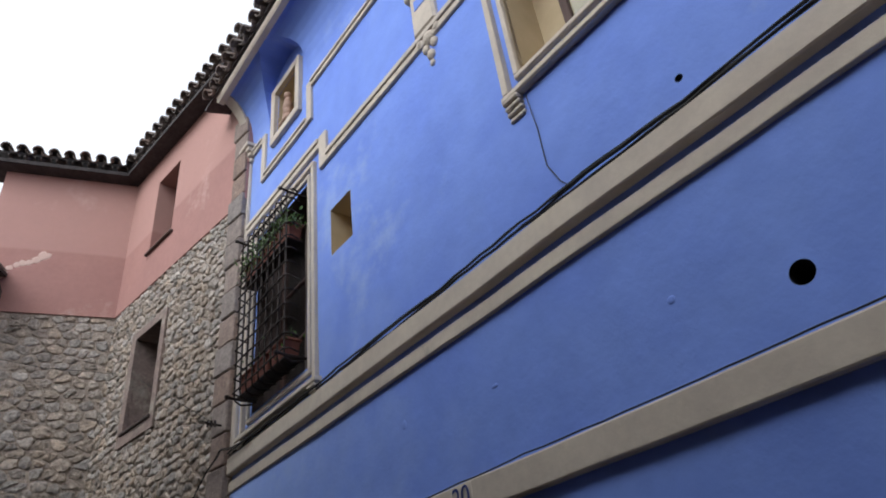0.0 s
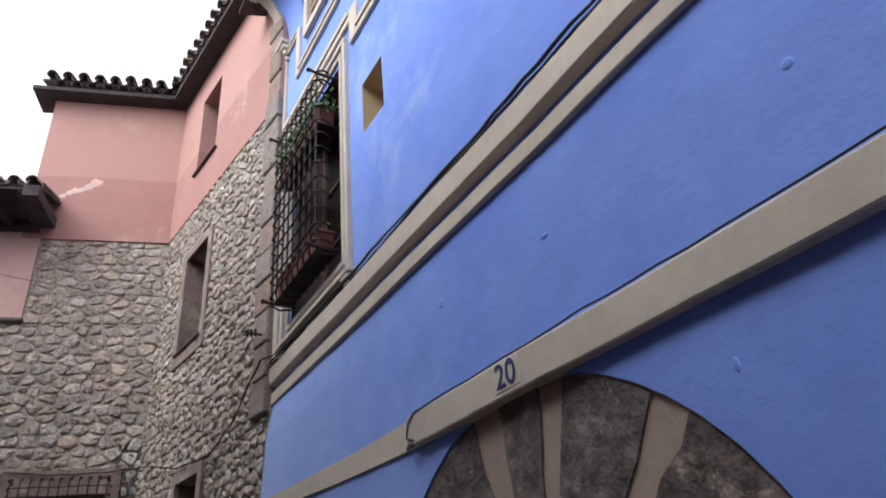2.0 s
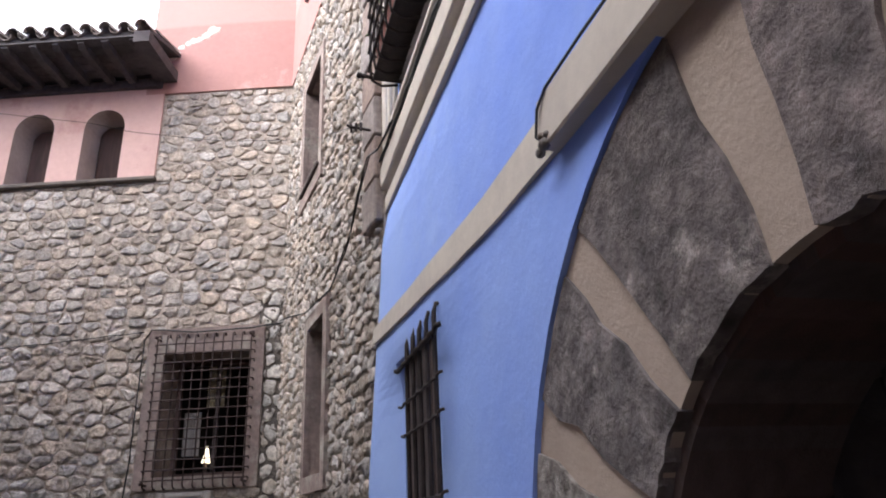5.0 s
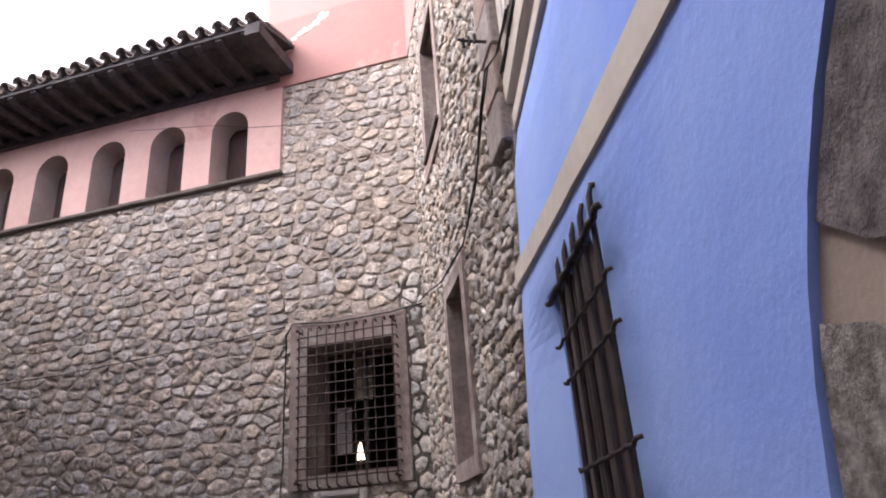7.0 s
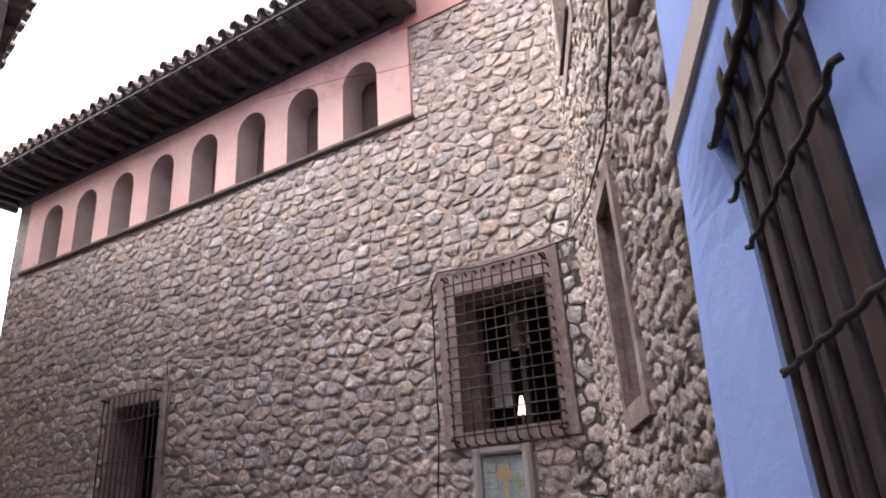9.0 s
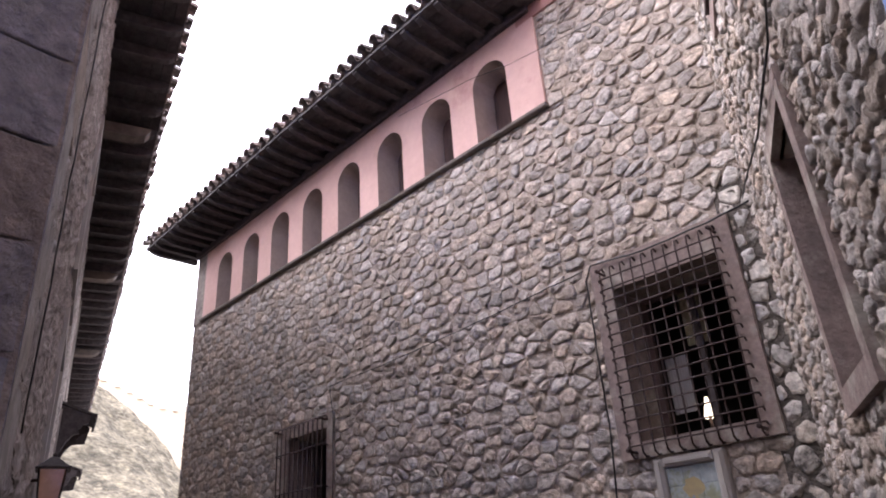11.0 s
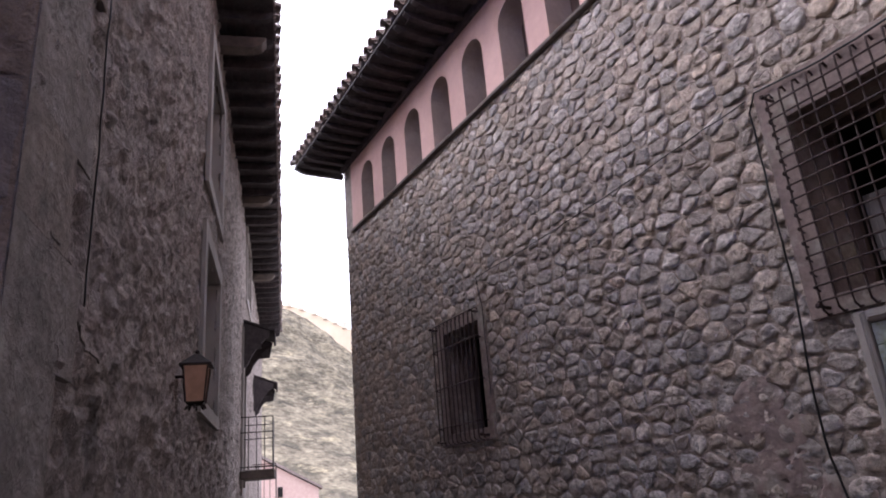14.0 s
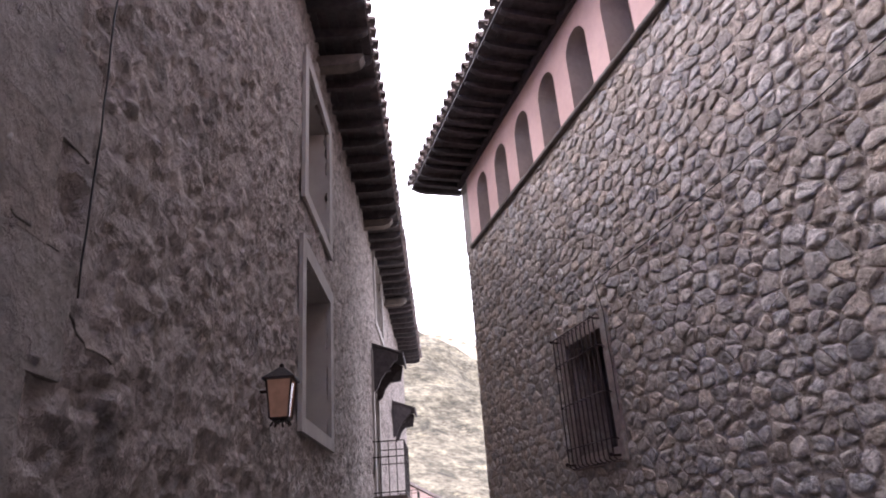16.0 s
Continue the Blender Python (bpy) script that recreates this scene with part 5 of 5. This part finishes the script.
for pts in (((0.56, 2.056), (0.44, 2.066), (0.38, 2.064), (0.25, 2.07), (0.16, 2.058), (-0.025, 2.055)), ((0.0, 1.87), (-0.05, 1.82), (-0.11, 1.781), (-0.26, 1.77), (-0.40, 1.755), (-0.6, 1.752), (-0.77, 1.742))):
    fine = []
    for (u0, z0), (u1, z1) in zip(pts, pts[1:]):
        for k in range(4):
            u, z = u0 + (u1 - u0) * k / 4, z0 + (z1 - z0) * k / 4 + 0.012 * noise.noise((u0 * 40 + k, z0 * 40, 1))
            fine.append((u, rough_face(u, z), z))
    part("crack", tube(fine, 0.006, 5, r_end=0.002), DAMPMORTAR, wall_west, "dark crack in the render")
smear(wall_long, [(2.15, 1.55, 0.22, 0.18), (2.32, 1.38, 0.2, 0.16), (2.0, 1.30, 0.2, 0.16), (2.1, 1.02, 0.35, 0.18), (1.75, 0.86, 0.3, 0.14)], PINK_DULL, "smooth pinkish patch of render over the stones", lambda u, z: 0.018, 0.014)


def lantern():
    t = empty("wall_lantern", FW @ Matrix.Translation((-2.72, 0.0, 1.87)))
    tagged(t, "black iron wall lantern with amber glass panes", "lantern")
    v = 0.125

    def taper(z0, z1, r0, r1, b2=None):
        b2 = b2 or bmesh.new()
        lo = [b2.verts.new((sx * r0, v + sy * r0, z0)) for sx, sy in ((-1, -1), (1, -1), (1, 1), (-1, 1))]
        hi = [b2.verts.new((sx * r1, v + sy * r1, z1)) for sx, sy in ((-1, -1), (1, -1), (1, 1), (-1, 1))]
        b2.faces.new(lo[::-1])
        b2.faces.new(hi)
        for k in range(4):
            b2.faces.new((lo[k], lo[(k + 1) % 4], hi[(k + 1) % 4], hi[k]))
        return b2
    b2 = taper(0.29, 0.305, 0.118, 0.118)
    taper(0.305, 0.39, 0.114, 0.02, b2)
    top = part("roof", b2, IRON, t)
    bmk = bmesh.new()
    bmesh.ops.create_icosphere(bmk, subdivisions=2, radius=0.018, matrix=Matrix.Translation((0, v, 0.405)))
    part("finial", bmk, IRON, top)
    for k, (sx, sy) in enumerate(((-1, -1), (1, -1), (1, 1), (-1, 1))):
        part("corner_bar", tube([(sx * 0.066, v + sy * 0.066, 0.02), (sx * 0.09, v + sy * 0.09, 0.29)], 0.008, 5), IRON, t)
    for k, (ax, ay) in enumerate(((0, 1), (0, -1), (1, 0), (-1, 0))):
        q = []
        for z, r in ((0.02, 0.061), (0.29, 0.085)):
            for s in (-1, 1):
                q.append((ax * r + (s * r if ay else 0), v + ay * r + (s * r if ax else 0), z))
        b2 = bmesh.new()
        vs = [b2.verts.new(p) for p in (q[0], q[1], q[3], q[2])]
        f = b2.faces.new(vs)
        bmesh.ops.solidify(b2, geom=[f], thickness=0.004)
        part("pane", b2, LAMPGLASS, t, "amber glass pane")
    b2 = taper(0.0, 0.022, 0.052, 0.074)
    for k in range(8):
        a = 2 * math.pi * k / 8
        tube([(0.06 * math.cos(a), v + 0.06 * math.sin(a), 0.0), (0.075 * math.cos(a), v + 0.075 * math.sin(a), -0.03)], 0.008, 4, b2)
    part("base", b2, IRON, t, "scalloped iron base")
    part("bracket", tube([(0, -0.05, 0.22), (0, 0.04, 0.22), (0, 0.07, 0.22)], 0.012, 6), IRON, t)


lantern()


def door_canopy(du, dz):
    t = empty("door_canopy", FW @ Matrix.Translation((du, 0, dz)))
    tagged(t, "dark wooden canopy on curved brackets above a balcony door", "canopy", group="canopies on the rough wall")
    part("roof_board", sweep_u([(0, 0.12), (0.62, -0.10), (0.62, -0.06), (0, 0.17)], -1.15, 0.0), DARKWOOD, t)
    part("fascia", box(-1.17, 0.02, 0.59, 0.63, -0.16, -0.05, 0.005), DARKWOOD, t)
    for u in (-1.1, -0.06):
        prof = [(0, 0.1), (0.52, -0.08), (0.50, -0.22), (0.42, -0.25), (0.34, -0.34), (0.36, -0.42), (0.26, -0.44), (0.16, -0.58), (0.10, -0.74), (0.03, -0.80), (0, -0.8)]
        part("bracket", sweep_u(prof, u - 0.04, u + 0.04), DARKWOOD, t)
    part("side_board", sweep_u([(0, 0.1), (0.56, -0.10), (0.50, -0.42), (0.28, -0.44), (0, -0.72)], -1.13, -1.10), DARKWOOD, t)
    return t


def balcony(du, dz):
    t = empty("balcony", FW @ Matrix.Translation((du, 0, dz)) @ Matrix.Diagonal((1, 1.12, 0.93, 1)))
    tagged(t, "small balcony with a thin black iron railing", "balcony", group="balconies on the rough wall")
    part("slab", box(-1.5, 0.0, 0.0, 0.55, -0.16, 0.0, 0.015), PALEWOOD, t)
    for z in (1.02, 0.72, 0.06):
        part("rail", tube([(0, 0, z), (0, 0.52, z), (-1.5, 0.52, z), (-1.5, 0, z)], 0.011, 5), IRON, t)
    me = mesh_of(tube([(0, 0, 0), (0, 0, 1.02)], 0.008, 5), "baluster", IRON)
    for k in range(11):
        part("baluster", me, IRON, t, m=Matrix.Translation((-0.02 - 0.146 * k, 0.52, 0)))
    for k in range(1, 4):
        part("baluster", me, IRON, t, m=Matrix.Translation((0, 0.13 * k, 0)))
    return t


door_canopy(-11.2, 4.47)
balcony(-10.75, 1.70)
door_canopy(-16.6, 4.25)
balcony(-16.2, 1.1)


# ---- far: hill, castle wall, pink house ----
def hill():
    bm2 = bmesh.new()
    rows = []
    for i in range(150):
        a = 25 + 75 * i / 149
        row = []
        e = 14.7 - 0.40 * (57 - a) - 0.052 * (57 - a) ** 2 if a < 57 else 14.7 + 0.30 * (a - 57)
        e = max(5.0, min(18.5, e))
        for j in range(90):
            d = 75 + 95 * j / 89
            s = smooth_step(-0.15, 0.78, j / 89) if j / 89 < 0.78 else 1.0
            p = Vector((-d * math.sin(radians(a)), d * math.cos(radians(a)), 0))
            h = 1.1 + 145 * math.tan(radians(e)) * (0.04 + 0.96 * s) * (1 if j / 89 < 0.78 else 1 - 0.3 * (j / 89 - 0.78))
            q = (p.x * 0.06 + 0.08 * h, p.y * 0.06, h * 0.10)
            h += 2.6 * s * noise.ridged_multi_fractal(q, 0.8, 2.2, 5, 1.0, 2.0) - 3.0 * s
            row.append(bm2.verts.new((1.85 + p.x, 5.85 + p.y, h - 4 * (1 - s))))
        rows.append(row)
    for i in range(149):
        for j in range(89):
            bm2.faces.new((rows[i][j], rows[i][j + 1], rows[i + 1][j + 1], rows[i + 1][j]))
    bmesh.ops.recalc_face_normals(bm2, faces=bm2.faces[:])
    tagged(part("backdrop_hill", bm2, ROCK, smooth=False), "steep pale rocky hillside beyond the street", "hill", kind="structure")


hill()
cw = tagged(empty("castle_wall"), "battlemented castle wall on the hilltop, its colour paled for haze", "castle wall")
pts = [(66, 17.2), (61, 16.2), (57.6, 15.4), (55.6, 15.0), (53.5, 14.2), (51.1, 12.95), (49.2, 12.65), (45, 12.3)]
for (a0, e0), (a1, e1) in zip(pts, pts[1:]):
    d = 165
    p0 = Vector((1.85 - d * math.sin(radians(a0)), 5.85 + d * math.cos(radians(a0)), 1.1 + d * math.tan(radians(e0))))
    p1 = Vector((1.85 - d * math.sin(radians(a1)), 5.85 + d * math.cos(radians(a1)), 1.1 + d * math.tan(radians(e1))))
    run = (p1 - p0)
    flat = Vector((run.x, run.y, 0)).normalized()
    nrm = Vector((-flat.y, flat.x, 0))
    b2 = bmesh.new()
    vs = [b2.verts.new(q) for q in (p0 - Vector((0, 0, 16)), p1 - Vector((0, 0, 16)), p1, p0)]
    f = b2.faces.new(vs)
    bmesh.ops.solidify(b2, geom=[f], thickness=1.2)
    part("curtain_wall", b2, CASTLE, cw)
    n = int(run.length / 2.2)
    for k in range(n):
        c = p0 + run * ((k + 0.5) / n)
        b2 = box(-0.6, 0.6, -0.6, 0.6, -0.4, 1.3, 0.0)
        part("merlon", b2, CASTLE, cw, m=Matrix(((flat.x, nrm.x, 0, c.x), (flat.y, nrm.y, 0, c.y), (0, 0, 1, c.z), (0, 0, 0, 1))))


def far_house():
    d, a = 38.0, 56.0
    m = Matrix.Translation((1.85 - d * math.sin(radians(a)), 5.85 + d * math.cos(radians(a)), 0)) @ Matrix.Rotation(radians(a), 4, "Z")
    t = empty("far_house", m)
    tagged(t, "small pink plastered house with a sloping tile roof", "house")
    part("wall", prism([(-4, -2), (1.1, -2), (1.1, 1.55), (-1.9, 3.25), (-4, 2.1)], -0.5, 6), PLASTER_PATCH, t)
    part("roof", prism([(-4.2, 2.05), (-1.9, 3.3), (1.3, 1.5), (1.3, 1.62), (-1.9, 3.45), (-4.2, 2.2)], -0.7, 6.2), TILE, t)
    part("window", box(-0.95, -0.7, -0.56, -0.44, 1.25, 1.75), DARK, t)


far_house()

# ---- stones, bricks: the pieces of the walls ----
for k in range(15):
    z = 3.45 + 0.335 * k
    part("brick", box(-0.235, 0.09 + 0.03 * math.sin(k * 5.1), -0.03, 0.060 + 0.008 * math.sin(k * 3.3), z + 0.006, z + 0.327, 0.012), BRICK, wall_return)
holes_r = [(1.62, 2.66, 4.74, 6.36), (1.20, 2.08, 1.82, 3.38), (-0.3, 0.10, 3.42, 7.2)]
lay_stones(wall_return, around(rubble_cells(-0.235, 3.60, -0.8, 7.04, 0.15, 0.105, 5, 0.48), holes_r), (0.6, 2.6), 6, high=0.024, gap=0.009, swell=batter)
holes_l = [(0.21, 1.57, 1.99, 3.76), (0.68, 1.272, 1.09, 1.96), (5.76, 7.02, 1.60, 3.24)]
low_cells = rubble_cells(-0.02, 10.38, -0.8, 5.72, 0.205, 0.135, 11, 0.47)
top_cells = rubble_cells(-0.02, 1.75, 5.72, 7.035, 0.205, 0.135, 12, 0.47)
corner_cells = [p for p in low_cells if area_and_centre(p)[1][0] < 0.27 and area_and_centre(p)[1][1] < 4.2]
main_cells = [p for p in low_cells if p not in corner_cells]
lay_stones(wall_long, around(main_cells + top_cells, holes_l), (2.5, 2.2), 13, high=0.018, gap=0.011)
part("stained_mortar", box(-0.04, 0.29, -0.02, 0.005, -0.8, 4.1, 0.002), DAMPMORTAR, wall_long, "dark damp mortar in the corner")
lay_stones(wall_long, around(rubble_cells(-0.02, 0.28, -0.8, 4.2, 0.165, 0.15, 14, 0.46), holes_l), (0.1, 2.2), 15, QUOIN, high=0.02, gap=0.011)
